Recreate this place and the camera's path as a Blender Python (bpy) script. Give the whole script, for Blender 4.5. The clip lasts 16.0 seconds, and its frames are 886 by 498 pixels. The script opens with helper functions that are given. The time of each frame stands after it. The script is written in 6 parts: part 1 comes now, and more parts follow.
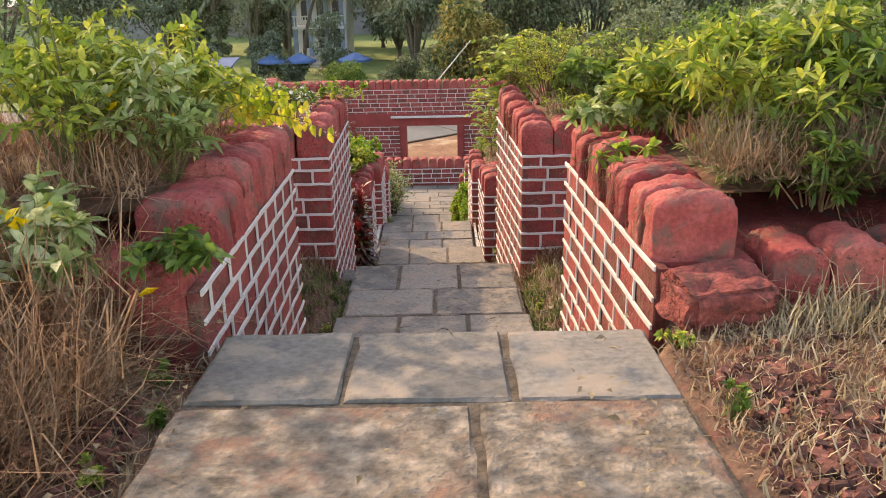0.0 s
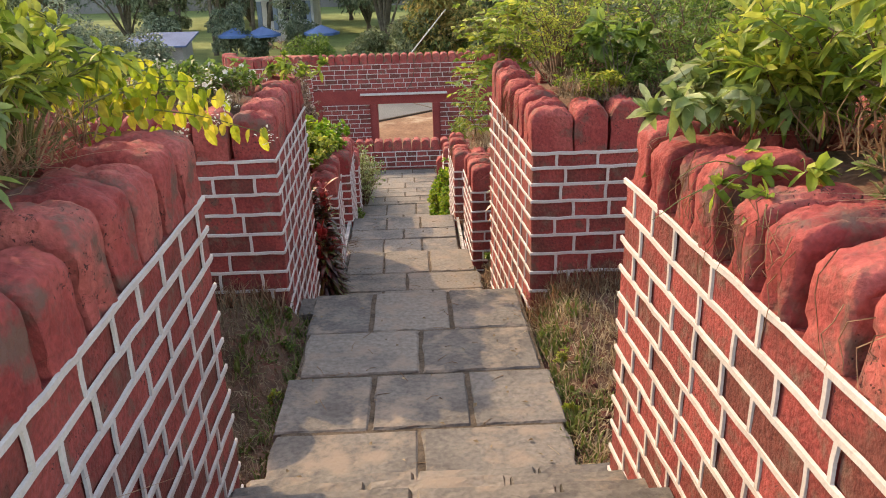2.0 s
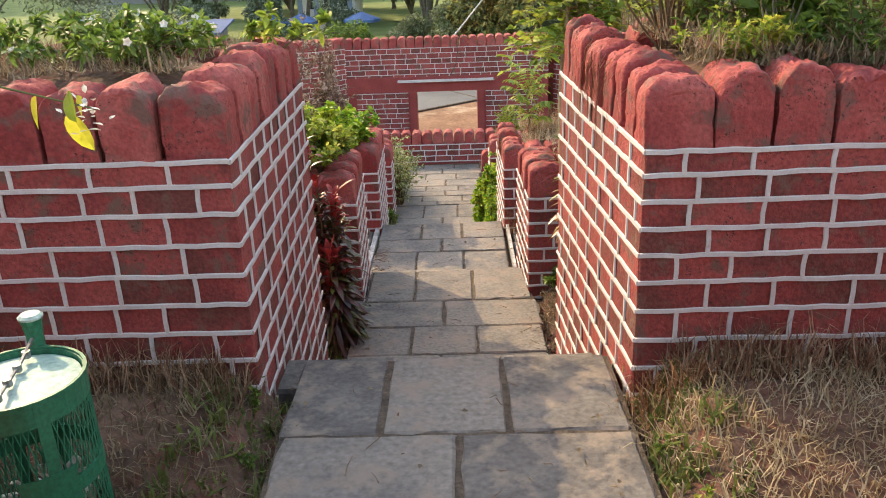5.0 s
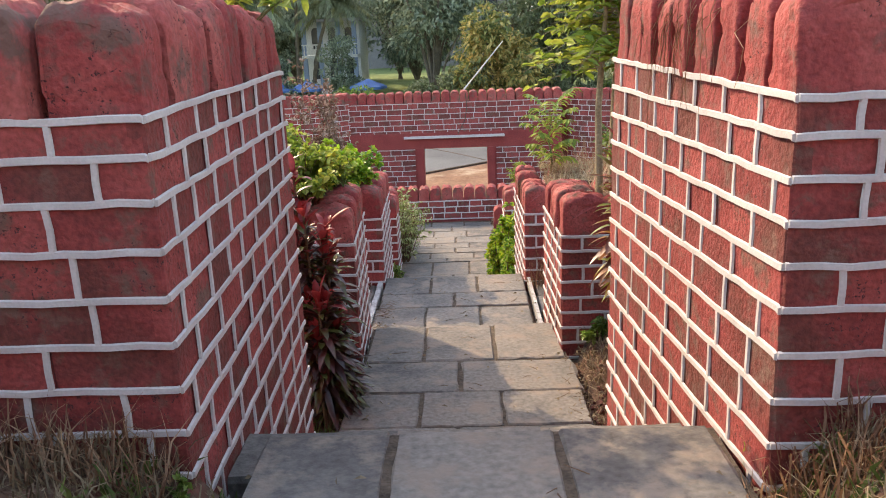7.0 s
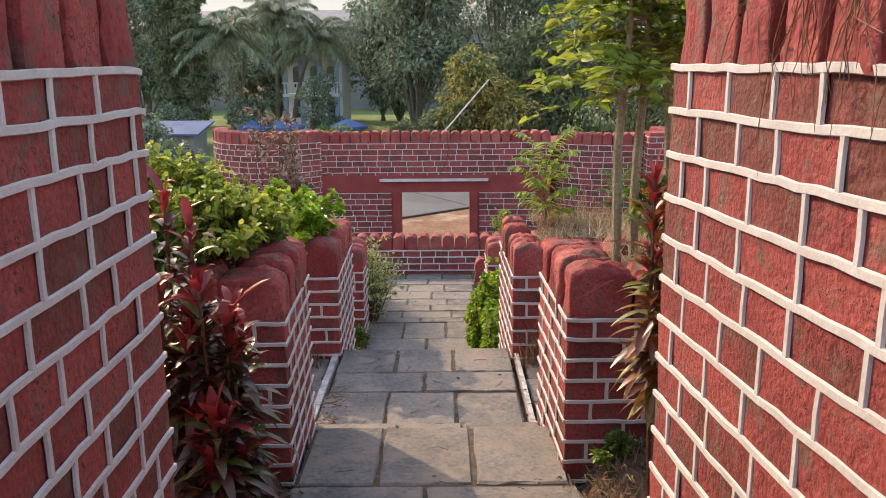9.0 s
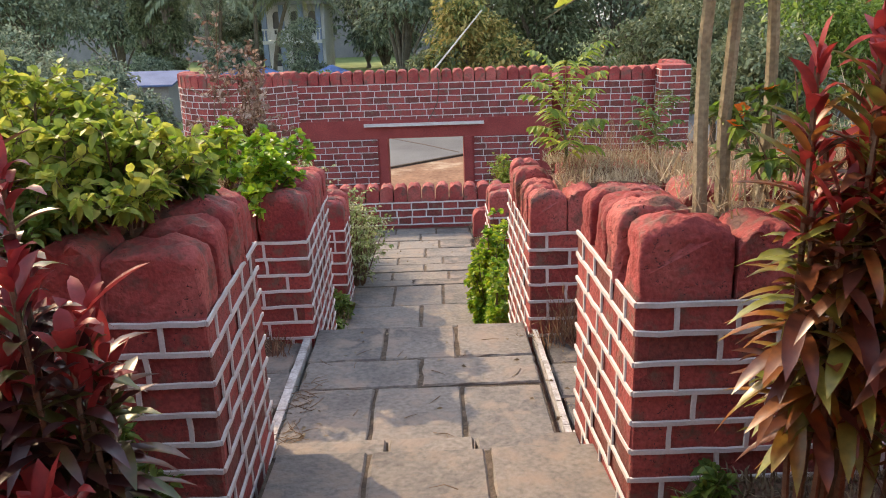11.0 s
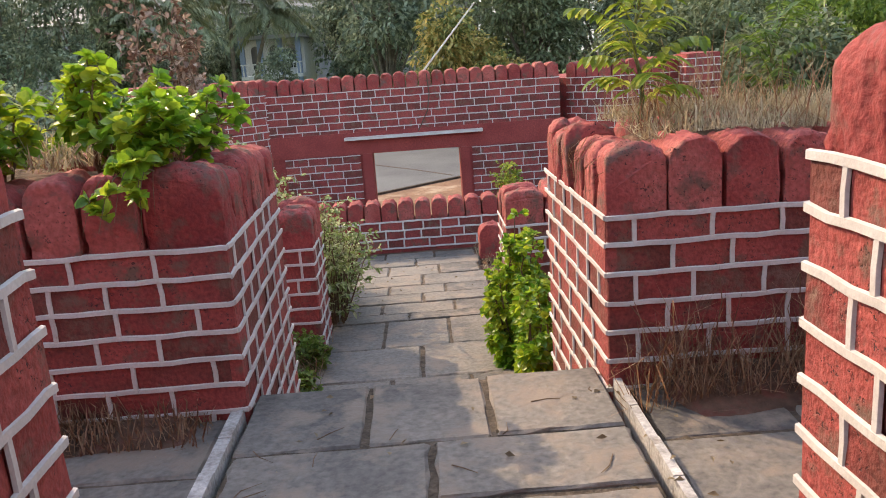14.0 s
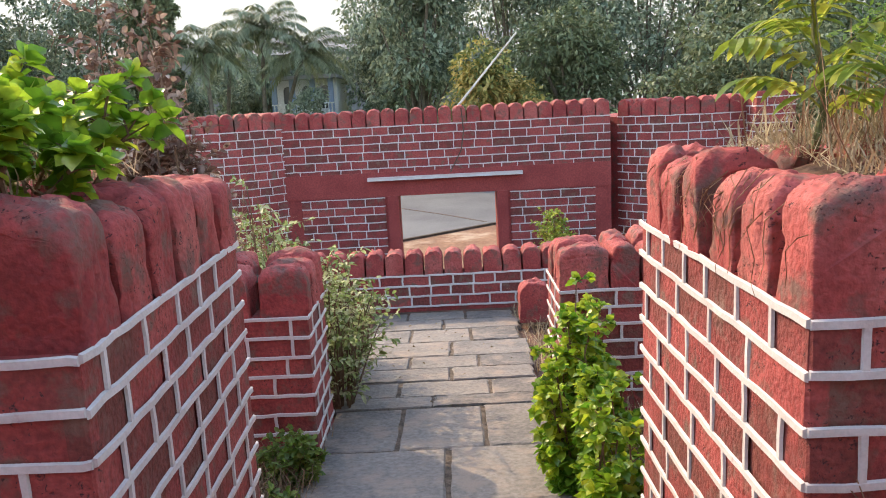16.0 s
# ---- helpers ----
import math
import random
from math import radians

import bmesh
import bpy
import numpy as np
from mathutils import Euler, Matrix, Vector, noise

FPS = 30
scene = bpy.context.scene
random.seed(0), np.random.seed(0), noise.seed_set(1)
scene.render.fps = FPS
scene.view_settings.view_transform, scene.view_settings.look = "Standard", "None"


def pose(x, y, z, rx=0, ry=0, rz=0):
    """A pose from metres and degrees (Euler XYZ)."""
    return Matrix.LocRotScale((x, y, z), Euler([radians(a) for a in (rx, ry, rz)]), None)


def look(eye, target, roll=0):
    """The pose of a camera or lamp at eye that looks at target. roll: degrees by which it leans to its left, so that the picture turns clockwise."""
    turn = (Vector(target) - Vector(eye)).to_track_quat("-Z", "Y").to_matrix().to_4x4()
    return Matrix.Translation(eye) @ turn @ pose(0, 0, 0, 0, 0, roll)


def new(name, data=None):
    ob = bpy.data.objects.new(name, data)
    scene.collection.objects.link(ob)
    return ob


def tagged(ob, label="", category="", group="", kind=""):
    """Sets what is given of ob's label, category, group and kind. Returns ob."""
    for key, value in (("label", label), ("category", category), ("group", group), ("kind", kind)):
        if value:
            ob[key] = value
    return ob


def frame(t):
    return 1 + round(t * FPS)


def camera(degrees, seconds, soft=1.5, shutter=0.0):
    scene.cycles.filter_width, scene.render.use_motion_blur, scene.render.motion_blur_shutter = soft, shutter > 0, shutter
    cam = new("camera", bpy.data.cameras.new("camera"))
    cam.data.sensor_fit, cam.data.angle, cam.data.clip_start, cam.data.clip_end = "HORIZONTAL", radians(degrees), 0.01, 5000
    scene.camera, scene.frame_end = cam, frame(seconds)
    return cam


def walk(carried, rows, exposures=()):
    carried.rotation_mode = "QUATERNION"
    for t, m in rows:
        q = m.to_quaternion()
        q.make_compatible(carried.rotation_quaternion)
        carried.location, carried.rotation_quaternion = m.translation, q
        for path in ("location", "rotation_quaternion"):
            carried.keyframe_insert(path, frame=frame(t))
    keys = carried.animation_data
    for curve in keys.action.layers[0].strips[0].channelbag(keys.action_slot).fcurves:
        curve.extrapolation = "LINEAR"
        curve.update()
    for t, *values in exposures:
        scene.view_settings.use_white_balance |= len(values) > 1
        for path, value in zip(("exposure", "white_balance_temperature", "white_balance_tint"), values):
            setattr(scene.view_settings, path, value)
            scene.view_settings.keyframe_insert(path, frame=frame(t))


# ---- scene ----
cam = camera(57.8, 16.0, soft=1.0)
PATH = [
    (0, (0.489, -2.361, 2.66), (0.486, -0.468, 2.014), -1.1),
    (0.5, (0.481, -1.969, 2.524), (0.481, -0.07, 1.896), -1.1),
    (1, (0.43, -1.422, 2.473), (0.457, 0.482, 1.861), -1.3),
    (1.5, (0.426, -0.82, 2.445), (0.477, 1.072, 1.798), -1.5),
    (2, (0.392, -0.223, 2.404), (0.453, 1.646, 1.697), -1.5),
    (2.5, (0.377, 0.351, 2.394), (0.441, 2.197, 1.628), -1.0),
    (3, (0.38, 0.878, 2.384), (0.45, 2.703, 1.569), -0.3),
    (3.5, (0.379, 1.318, 2.293), (0.424, 3.127, 1.443), 0.4),
    (4, (0.422, 1.631, 2.125), (0.422, 3.456, 1.307), -0.3),
    (4.5, (0.431, 1.949, 1.973), (0.406, 3.796, 1.206), -1.4),
    (5, (0.422, 2.238, 1.82), (0.377, 4.103, 1.098), -2.1),
    (5.2, (0.424, 2.393, 1.767), (0.36, 4.261, 1.053), -2.5),
    (7.3, (0.285, 3.762, 1.004), (0.236, 5.692, 0.481), -2.1),
    (7.5, (0.303, 3.898, 0.969), (0.261, 5.832, 0.462), -2.0),
    (8, (0.292, 4.345, 0.837), (0.263, 6.289, 0.369), -1.5),
    (8.5, (0.319, 4.899, 0.815), (0.302, 6.849, 0.369), -1.0),
    (9, (0.353, 5.469, 0.815), (0.35, 7.418, 0.366), -0.4),
    (11.5, (0.283, 7.615, 0.242), (0.294, 9.526, -0.347), -2.2),
    (12, (0.267, 7.952, 0.06), (0.266, 9.862, -0.533), -2.7),
    (12.5, (0.254, 8.35, -0.141), (0.245, 10.26, -0.734), -3.7),
    (13, (0.204, 8.743, -0.325), (0.205, 10.656, -0.907), -4.2),
    (13.5, (0.186, 9.263, -0.493), (0.204, 11.188, -1.037), -4.4),
    (14, (0.195, 9.894, -0.549), (0.234, 11.835, -1.028), -4.1),
    (14.5, (0.228, 10.519, -0.496), (0.274, 12.479, -0.891), -3.2),
    (15, (0.209, 11.072, -0.545), (0.227, 13.039, -0.909), -2.7),
    (15.5, (0.209, 11.454, -0.644), (0.209, 13.42, -1.009), -2.7),
    (16, (0.189, 11.794, -0.802), (0.162, 13.76, -1.168), -3.0),
]
walk(cam, [(t, look(eye, target, roll)) for t, eye, target, roll in PATH], [(0, 2.35, 9700, 14), (3, 2.2, 9300, 10), (5, 2.45, 9000, 8), (7.5, 2.4, 8200, 11), (8.2, 2.2, 8200, 12), (9, 2.12, 8200, 12), (12.5, 2.45, 8500, 12), (14, 2.25, 8300, 11), (14.6, 2.4, 8000, 11), (16, 2.45, 7800, 11)])

# ---- light ----
SUN_TO = Vector((-0.97, 1.07, 1.0)).normalized()
world = bpy.data.worlds.new("sky")
scene.world = world
world.use_nodes = True
wn = world.node_tree
sky = wn.nodes.new("ShaderNodeTexSky")
sky.sky_type, sky.sun_disc = "NISHITA", False
sky.sun_elevation = math.asin(SUN_TO.z)
sky.sun_rotation = math.atan2(SUN_TO.x, SUN_TO.y)
sky.air_density, sky.dust_density = 1.0, 1.0
wn.links.new(sky.outputs[0], wn.nodes["Background"].inputs[0])
wn.nodes["Background"].inputs[1].default_value = 0.15
sun = new("sun", bpy.data.lights.new("sun", "SUN"))
sun.data.energy, sun.data.angle, sun.data.color = 1.0, radians(0.6), (1.0, 0.85, 0.66)
sun.matrix_world = look(SUN_TO * 50, (0, 0, 0))


# ---- materials ----
def material(name, colours, scale=6.0, rough=0.8, bump=0.3, fine=60.0, spots=None, spot_scale=9.0, spot_size=0.45,
             per_object=0.0, island=0.0, translucent=0.0, metal=0.0, pits=0.0, spec=0.3, grit=0.75):
    """colours: two or three base colours mixed by noise; spots: a colour for stains of their own shape."""
    m = bpy.data.materials.new(name)
    m.use_nodes = True
    nt = m.node_tree
    nodes, links = nt.nodes, nt.links
    bsdf = nodes["Principled BSDF"]
    out = nodes["Material Output"]
    geo = nodes.new("ShaderNodeNewGeometry")
    big = nodes.new("ShaderNodeTexNoise")
    big.inputs["Scale"].default_value, big.inputs["Detail"].default_value = scale, 5.0
    links.new(geo.outputs["Position"], big.inputs["Vector"])
    small = nodes.new("ShaderNodeTexNoise")
    small.inputs["Scale"].default_value, small.inputs["Detail"].default_value = fine, 4.0
    links.new(geo.outputs["Position"], small.inputs["Vector"])
    ramp = nodes.new("ShaderNodeValToRGB")
    els = ramp.color_ramp.elements
    els[0].position, els[1].position = 0.3, 0.7
    els[0].color, els[1].color = (*colours[0], 1), (*colours[-1], 1)
    if len(colours) > 2:
        els.new(0.5).color = (*colours[1], 1)
    fac = big.outputs["Fac"]
    if per_object or island:
        mix = nodes.new("ShaderNodeMath")
        mix.operation = "MULTIPLY_ADD"
        if island:
            links.new(geo.outputs["Random Per Island"], mix.inputs[0])
            mix.inputs[1].default_value = island
        else:
            info = nodes.new("ShaderNodeObjectInfo")
            links.new(info.outputs["Random"], mix.inputs[0])
            mix.inputs[1].default_value = per_object
        shift = nodes.new("ShaderNodeMath")
        shift.operation = "SUBTRACT"
        links.new(fac, shift.inputs[0])
        shift.inputs[1].default_value = (island or per_object) / 2
        links.new(shift.outputs[0], mix.inputs[2])
        fac = mix.outputs[0]
    links.new(fac, ramp.inputs["Fac"])
    colour = ramp.outputs["Color"]
    grain = nodes.new("ShaderNodeMix")
    grain.data_type, grain.blend_type = "RGBA", "MULTIPLY"
    grain.inputs["Factor"].default_value = grit
    gr = nodes.new("ShaderNodeValToRGB")
    gr.color_ramp.elements[0].position, gr.color_ramp.elements[1].position = 0.25, 0.7
    gr.color_ramp.elements[0].color, gr.color_ramp.elements[1].color = (0.45, 0.45, 0.45, 1), (1.1, 1.1, 1.1, 1)
    links.new(small.outputs["Fac"], gr.inputs["Fac"])
    links.new(colour, grain.inputs["A"])
    links.new(gr.outputs["Color"], grain.inputs["B"])
    colour = grain.outputs["Result"]
    if spots:
        sp = nodes.new("ShaderNodeTexNoise")
        sp.inputs["Scale"].default_value, sp.inputs["Detail"].default_value = spot_scale, 8.0
        sp.inputs["Roughness"].default_value = 0.65
        links.new(geo.outputs["Position"], sp.inputs["Vector"])
        sr = nodes.new("ShaderNodeValToRGB")
        sr.color_ramp.elements[0].position, sr.color_ramp.elements[1].position = 1 - spot_size, 1.12 - spot_size
        links.new(sp.outputs["Fac"], sr.inputs["Fac"])
        sm = nodes.new("ShaderNodeMix")
        sm.data_type = "RGBA"
        links.new(sr.outputs["Color"], sm.inputs["Factor"])
        links.new(colour, sm.inputs["A"])
        sm.inputs["B"].default_value = (*spots, 1)
        colour = sm.outputs["Result"]
    mid = nodes.new("ShaderNodeTexNoise")
    mid.inputs["Scale"].default_value, mid.inputs["Detail"].default_value = fine * 0.32, 6.0
    links.new(geo.outputs["Position"], mid.inputs["Vector"])
    both = nodes.new("ShaderNodeMath")
    both.operation = "MULTIPLY_ADD"
    links.new(mid.outputs["Fac"], both.inputs[0])
    both.inputs[1].default_value = 1.6
    links.new(small.outputs["Fac"], both.inputs[2])
    height = both.outputs[0]
    if pits:
        vo = nodes.new("ShaderNodeTexVoronoi")
        vo.inputs["Scale"].default_value = 27.0
        warp = nodes.new("ShaderNodeVectorMath")
        warp.operation = "MULTIPLY_ADD"
        links.new(small.outputs["Color"], warp.inputs[0])
        warp.inputs[1].default_value = (0.11, 0.11, 0.11)
        links.new(geo.outputs["Position"], warp.inputs[2])
        links.new(warp.outputs[0], vo.inputs["Vector"])
        pr = nodes.new("ShaderNodeValToRGB")
        pr.color_ramp.elements[0].position, pr.color_ramp.elements[1].position = 0.12, 0.3
        links.new(vo.outputs["Distance"], pr.inputs["Fac"])
        gate = nodes.new("ShaderNodeMath")
        gate.operation = "GREATER_THAN"
        links.new(big.outputs["Fac"], gate.inputs[0])
        gate.inputs[1].default_value = 0.54
        pit = nodes.new("ShaderNodeMath")
        pit.operation = "MULTIPLY"
        links.new(gate.outputs[0], pit.inputs[0])
        inv = nodes.new("ShaderNodeMath")
        inv.operation = "SUBTRACT"
        inv.inputs[0].default_value = 1.0
        links.new(pr.outputs["Color"], inv.inputs[1])
        links.new(inv.outputs[0], pit.inputs[1])
        dark = nodes.new("ShaderNodeMix")
        dark.data_type = "RGBA"
        links.new(pit.outputs[0], dark.inputs["Factor"])
        links.new(colour, dark.inputs["A"])
        dark.inputs["B"].default_value = (0.06, 0.02, 0.02, 1)
        colour = dark.outputs["Result"]
        sub = nodes.new("ShaderNodeMath")
        sub.operation = "SUBTRACT"
        links.new(height, sub.inputs[0])
        links.new(pit.outputs[0], sub.inputs[1])
        height = sub.outputs[0]
    links.new(colour, bsdf.inputs["Base Color"])
    bsdf.inputs["Roughness"].default_value = rough
    bsdf.inputs["Metallic"].default_value = metal
    bsdf.inputs["Specular IOR Level"].default_value = spec
    if bump:
        bp = nodes.new("ShaderNodeBump")
        bp.inputs["Strength"].default_value, bp.inputs["Distance"].default_value = bump, 0.02
        links.new(height, bp.inputs["Height"])
        links.new(bp.outputs["Normal"], bsdf.inputs["Normal"])
    if translucent:
        tr = nodes.new("ShaderNodeBsdfTranslucent")
        links.new(colour, tr.inputs["Color"])
        mx = nodes.new("ShaderNodeMixShader")
        mx.inputs[0].default_value = translucent
        links.new(bsdf.outputs[0], mx.inputs[1])
        links.new(tr.outputs[0], mx.inputs[2])
        links.new(mx.outputs[0], out.inputs["Surface"])
    return m


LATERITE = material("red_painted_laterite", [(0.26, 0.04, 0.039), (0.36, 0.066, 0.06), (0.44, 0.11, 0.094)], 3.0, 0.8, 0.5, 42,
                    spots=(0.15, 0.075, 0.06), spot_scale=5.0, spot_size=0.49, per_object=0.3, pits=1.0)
BRICK = material("red_painted_brick", [(0.17, 0.046, 0.037), (0.28, 0.05, 0.046), (0.37, 0.075, 0.066)], 3.0, 0.75, 0.5, 48,
                 spots=(0.16, 0.085, 0.065), spot_scale=7.0, spot_size=0.47, per_object=0.42, pits=1.0)
PLAIN_RED = material("red_plaster_paint", [(0.25, 0.039, 0.036), (0.33, 0.06, 0.054)], 2.0, 0.7, 0.15, 40, spots=(0.14, 0.04, 0.035), spot_scale=2.0, spot_size=0.38)
WHITE = material("white_painted_pointing", [(0.5, 0.44, 0.415), (0.6, 0.555, 0.53)], 7.0, 0.8, 0.12, 80, spots=(0.38, 0.27, 0.24), spot_scale=8.0, spot_size=0.37, grit=0.25)
SLAB = material("grey_basalt_slab", [(0.125, 0.111, 0.101), (0.172, 0.153, 0.137), (0.225, 0.195, 0.168)], 2.2, 0.8, 0.5, 28,
                spots=(0.235, 0.185, 0.148), spot_scale=3.4, spot_size=0.5, per_object=0.45)
KERBPAINT = material("worn_white_kerb_paint", [(0.34, 0.3, 0.27), (0.6, 0.56, 0.53)], 9.0, 0.85, 0.4, 50, spots=(0.2, 0.16, 0.13), spot_scale=7.0, spot_size=0.4)
BED = material("dirt_filled_joint", [(0.05, 0.036, 0.026), (0.15, 0.11, 0.08)], 12, 0.95, 0.6, 60)
SOIL = material("dry_red_soil", [(0.085, 0.05, 0.035), (0.15, 0.083, 0.056), (0.22, 0.125, 0.085)], 3.5, 0.95, 1.0, 24,
                spots=(0.15, 0.055, 0.04), spot_scale=7.0, spot_size=0.48)
STRAW = material("dry_grass", [(0.34, 0.25, 0.15), (0.48, 0.37, 0.23), (0.58, 0.48, 0.33)], 3, 0.8, 0, 40, island=0.5, translucent=0.4)
REDSTRAW = material("reddish_dry_grass", [(0.2, 0.1, 0.06), (0.34, 0.19, 0.115), (0.47, 0.31, 0.2)], 3, 0.8, 0, 40, island=0.5, translucent=0.4)
# dead brown grass, also straw darkened to its shaded tone for the left beds
DULLSHADESTRAW = material("dull_and_shaded_grass", [(0.16, 0.115, 0.07), (0.25, 0.185, 0.115), (0.34, 0.26, 0.165)], 3, 0.8, 0, 40, island=0.5, translucent=0.25)
GREENGRASS = material("green_weed", [(0.09, 0.13, 0.03), (0.18, 0.22, 0.06)], 3, 0.7, 0, 40, island=0.5, translucent=0.3)
LEAF = material("green_leaf", [(0.07, 0.13, 0.02), (0.14, 0.24, 0.04), (0.24, 0.33, 0.07)], 2, 0.45, 0, 30, island=0.5, translucent=0.5, spec=0.5)
LIGHTLEAF = material("yellow_green_leaf", [(0.16, 0.25, 0.035), (0.31, 0.4, 0.06), (0.52, 0.52, 0.1)], 2, 0.5, 0, 30, island=0.5, translucent=0.5, spec=0.4)
GLOSSY = material("glossy_round_leaf", [(0.1, 0.24, 0.02), (0.24, 0.4, 0.035), (0.45, 0.52, 0.05)], 2, 0.35, 0, 30, island=0.5, translucent=0.5, spec=0.5)
SILVERLEAF = material("dusty_green_leaf", [(0.17, 0.24, 0.07), (0.32, 0.41, 0.13), (0.55, 0.58, 0.33)], 2, 0.5, 0, 30, island=0.5, translucent=0.45, spec=0.5)
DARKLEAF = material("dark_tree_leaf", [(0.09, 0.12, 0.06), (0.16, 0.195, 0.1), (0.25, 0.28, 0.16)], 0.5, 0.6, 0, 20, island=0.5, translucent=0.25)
# leaf colour for far trees, with distance haze mixed in: paler and greyer
HAZELEAF = material("hazed_tree_leaf", [(0.09, 0.125, 0.085), (0.17, 0.215, 0.145), (0.29, 0.335, 0.23)], 0.5, 0.7, 0, 20, island=0.5, translucent=0.25)
WITHERED = material("withered_brown_leaf", [(0.16, 0.095, 0.07), (0.31, 0.2, 0.15), (0.44, 0.32, 0.25)], 2, 0.8, 0, 30, island=0.6, translucent=0.2)
LOOSE = material("weathered_red_laterite", [(0.16, 0.035, 0.03), (0.27, 0.06, 0.05), (0.38, 0.105, 0.088)], 9.0, 0.85, 1.0, 45, spots=(0.09, 0.03, 0.026), spot_scale=14, spot_size=0.5)
CRUMB = material("crumbled_laterite", [(0.07, 0.03, 0.025), (0.15, 0.055, 0.042), (0.24, 0.09, 0.068)], 14, 0.9, 0.6, 50, island=0.5)
RUSTLEAF = material("yellow_brown_young_leaf", [(0.12, 0.16, 0.05), (0.32, 0.3, 0.09), (0.55, 0.4, 0.14)], 0.6, 0.6, 0, 20, island=0.5, translucent=0.25)
PALMLEAF = material("palm_leaf", [(0.13, 0.16, 0.09), (0.25, 0.28, 0.17)], 0.6, 0.5, 0, 20, island=0.4, translucent=0.2)
WINELEAF = material("wine_red_leaf", [(0.05, 0.02, 0.02), (0.13, 0.035, 0.03), (0.1, 0.12, 0.03)], 4, 0.35, 0, 30, island=0.6, translucent=0.25, spec=0.6)
CRIMSON = material("crimson_leaf", [(0.25, 0.025, 0.03), (0.42, 0.05, 0.045)], 4, 0.4, 0, 30, island=0.4, translucent=0.35, spec=0.5)
ORANGELEAF = material("orange_bronze_leaf", [(0.13, 0.04, 0.025), (0.32, 0.11, 0.025), (0.24, 0.24, 0.05)], 4, 0.35, 0, 30, island=0.6, translucent=0.3, spec=0.6)
YELLOW = material("yellow_petal", [(0.75, 0.45, 0.01), (0.85, 0.6, 0.02)], 8, 0.6, 0, 50, translucent=0.3)
ORANGE = material("orange_petal", [(0.75, 0.12, 0.02), (0.85, 0.25, 0.03)], 8, 0.6, 0, 50, translucent=0.3)
WHITEPETAL = material("white_flower_head", [(0.6, 0.58, 0.5), (0.75, 0.72, 0.66)], 8, 0.8, 0, 50, translucent=0.2)
STEM = material("brown_stem", [(0.12, 0.07, 0.04), (0.22, 0.14, 0.085)], 9, 0.85, 0.3, 60)
GREENSTEM = material("green_stem", [(0.1, 0.12, 0.04), (0.17, 0.16, 0.06)], 9, 0.7, 0.1, 60)
TANBARK = material("smooth_tan_bark", [(0.26, 0.2, 0.12), (0.38, 0.3, 0.19)], 5, 0.8, 0.3, 40)
BARK = material("grey_bark", [(0.1, 0.08, 0.06), (0.19, 0.155, 0.12)], 4, 0.9, 0.6, 20)
BINGREEN = material("green_bin_paint", [(0.008, 0.14, 0.075), (0.012, 0.19, 0.1)], 5, 0.4, 0.05, 60, spots=(0.05, 0.07, 0.045), spot_scale=8, spot_size=0.33, spec=0.5)
BINLID = material("pale_mint_lid", [(0.33, 0.47, 0.4), (0.43, 0.57, 0.5)], 3, 0.5, 0.02, 40)
LITTER = material("crumpled_litter", [(0.3, 0.22, 0.18), (0.6, 0.55, 0.5), (0.75, 0.72, 0.7)], 25, 0.7, 0, 60, island=0.6)
CONCRETE = material("pale_concrete", [(0.42, 0.4, 0.38), (0.58, 0.55, 0.52)], 5, 0.85, 0.3, 50)
ASPHALT = material("grey_road", [(0.1, 0.1, 0.105), (0.15, 0.15, 0.15)], 0.5, 0.85, 0.2, 30)
DUST = material("red_earth_verge", [(0.2, 0.1, 0.06), (0.3, 0.165, 0.1)], 1.0, 0.95, 1.0, 9, spots=(0.36, 0.26, 0.18), spot_scale=0.7, spot_size=0.45)
LAWN = material("lawn", [(0.11, 0.16, 0.045), (0.2, 0.25, 0.08)], 0.5, 0.9, 0.3, 15)
HOUSEWHITE = material("white_house_paint", [(0.62, 0.63, 0.66), (0.75, 0.76, 0.78)], 0.8, 0.8, 0.05, 20)
HOUSEBLUE = material("blue_grey_house_paint", [(0.2, 0.27, 0.42), (0.28, 0.35, 0.5)], 0.8, 0.8, 0.05, 20)
ROOFSHEET = material("grey_roof_sheet", [(0.21, 0.2, 0.2), (0.28, 0.265, 0.26)], 0.8, 0.7, 0.1, 20)
DARKGLASS = material("dark_window", [(0.03, 0.035, 0.045), (0.05, 0.055, 0.065)], 1, 0.2, 0, 20, spec=0.6)
UMBRELLA = material("blue_canopy_cloth", [(0.04, 0.1, 0.26), (0.07, 0.16, 0.36)], 1, 0.6, 0.05, 30)
SHEDBLUE = material("dull_blue_sheet", [(0.05, 0.09, 0.2), (0.09, 0.14, 0.27)], 0.8, 0.8, 0.1, 20)
POLE = material("weathered_pole", [(0.45, 0.43, 0.38), (0.6, 0.58, 0.52)], 6, 0.7, 0.1, 60)
METAL = material("grey_metal", [(0.25, 0.25, 0.25), (0.35, 0.35, 0.35)], 6, 0.5, 0.1, 60, metal=0.8)


# ---- mesh helpers ----
def mesh_of(name, verts, faces, mat, smooth=False):
    me = bpy.data.meshes.new(name)
    me.from_pydata([tuple(v) for v in verts], [], [tuple(f) for f in faces])
    me.materials.append(mat)
    if smooth:
        me.polygons.foreach_set("use_smooth", [True] * len(me.polygons))
    me.update()
    return me


def part(name, me, parent=None, label="", m=None):
    ob = new(name, me)
    if parent is not None:
        ob.parent = parent
    if m is not None:
        ob.matrix_basis = m
    return tagged(ob, label)


def empty(name, label, category, group="", kind="", at=(0, 0, 0)):
    ob = new(name)
    ob.location = at
    return tagged(ob, label, category, group, kind)


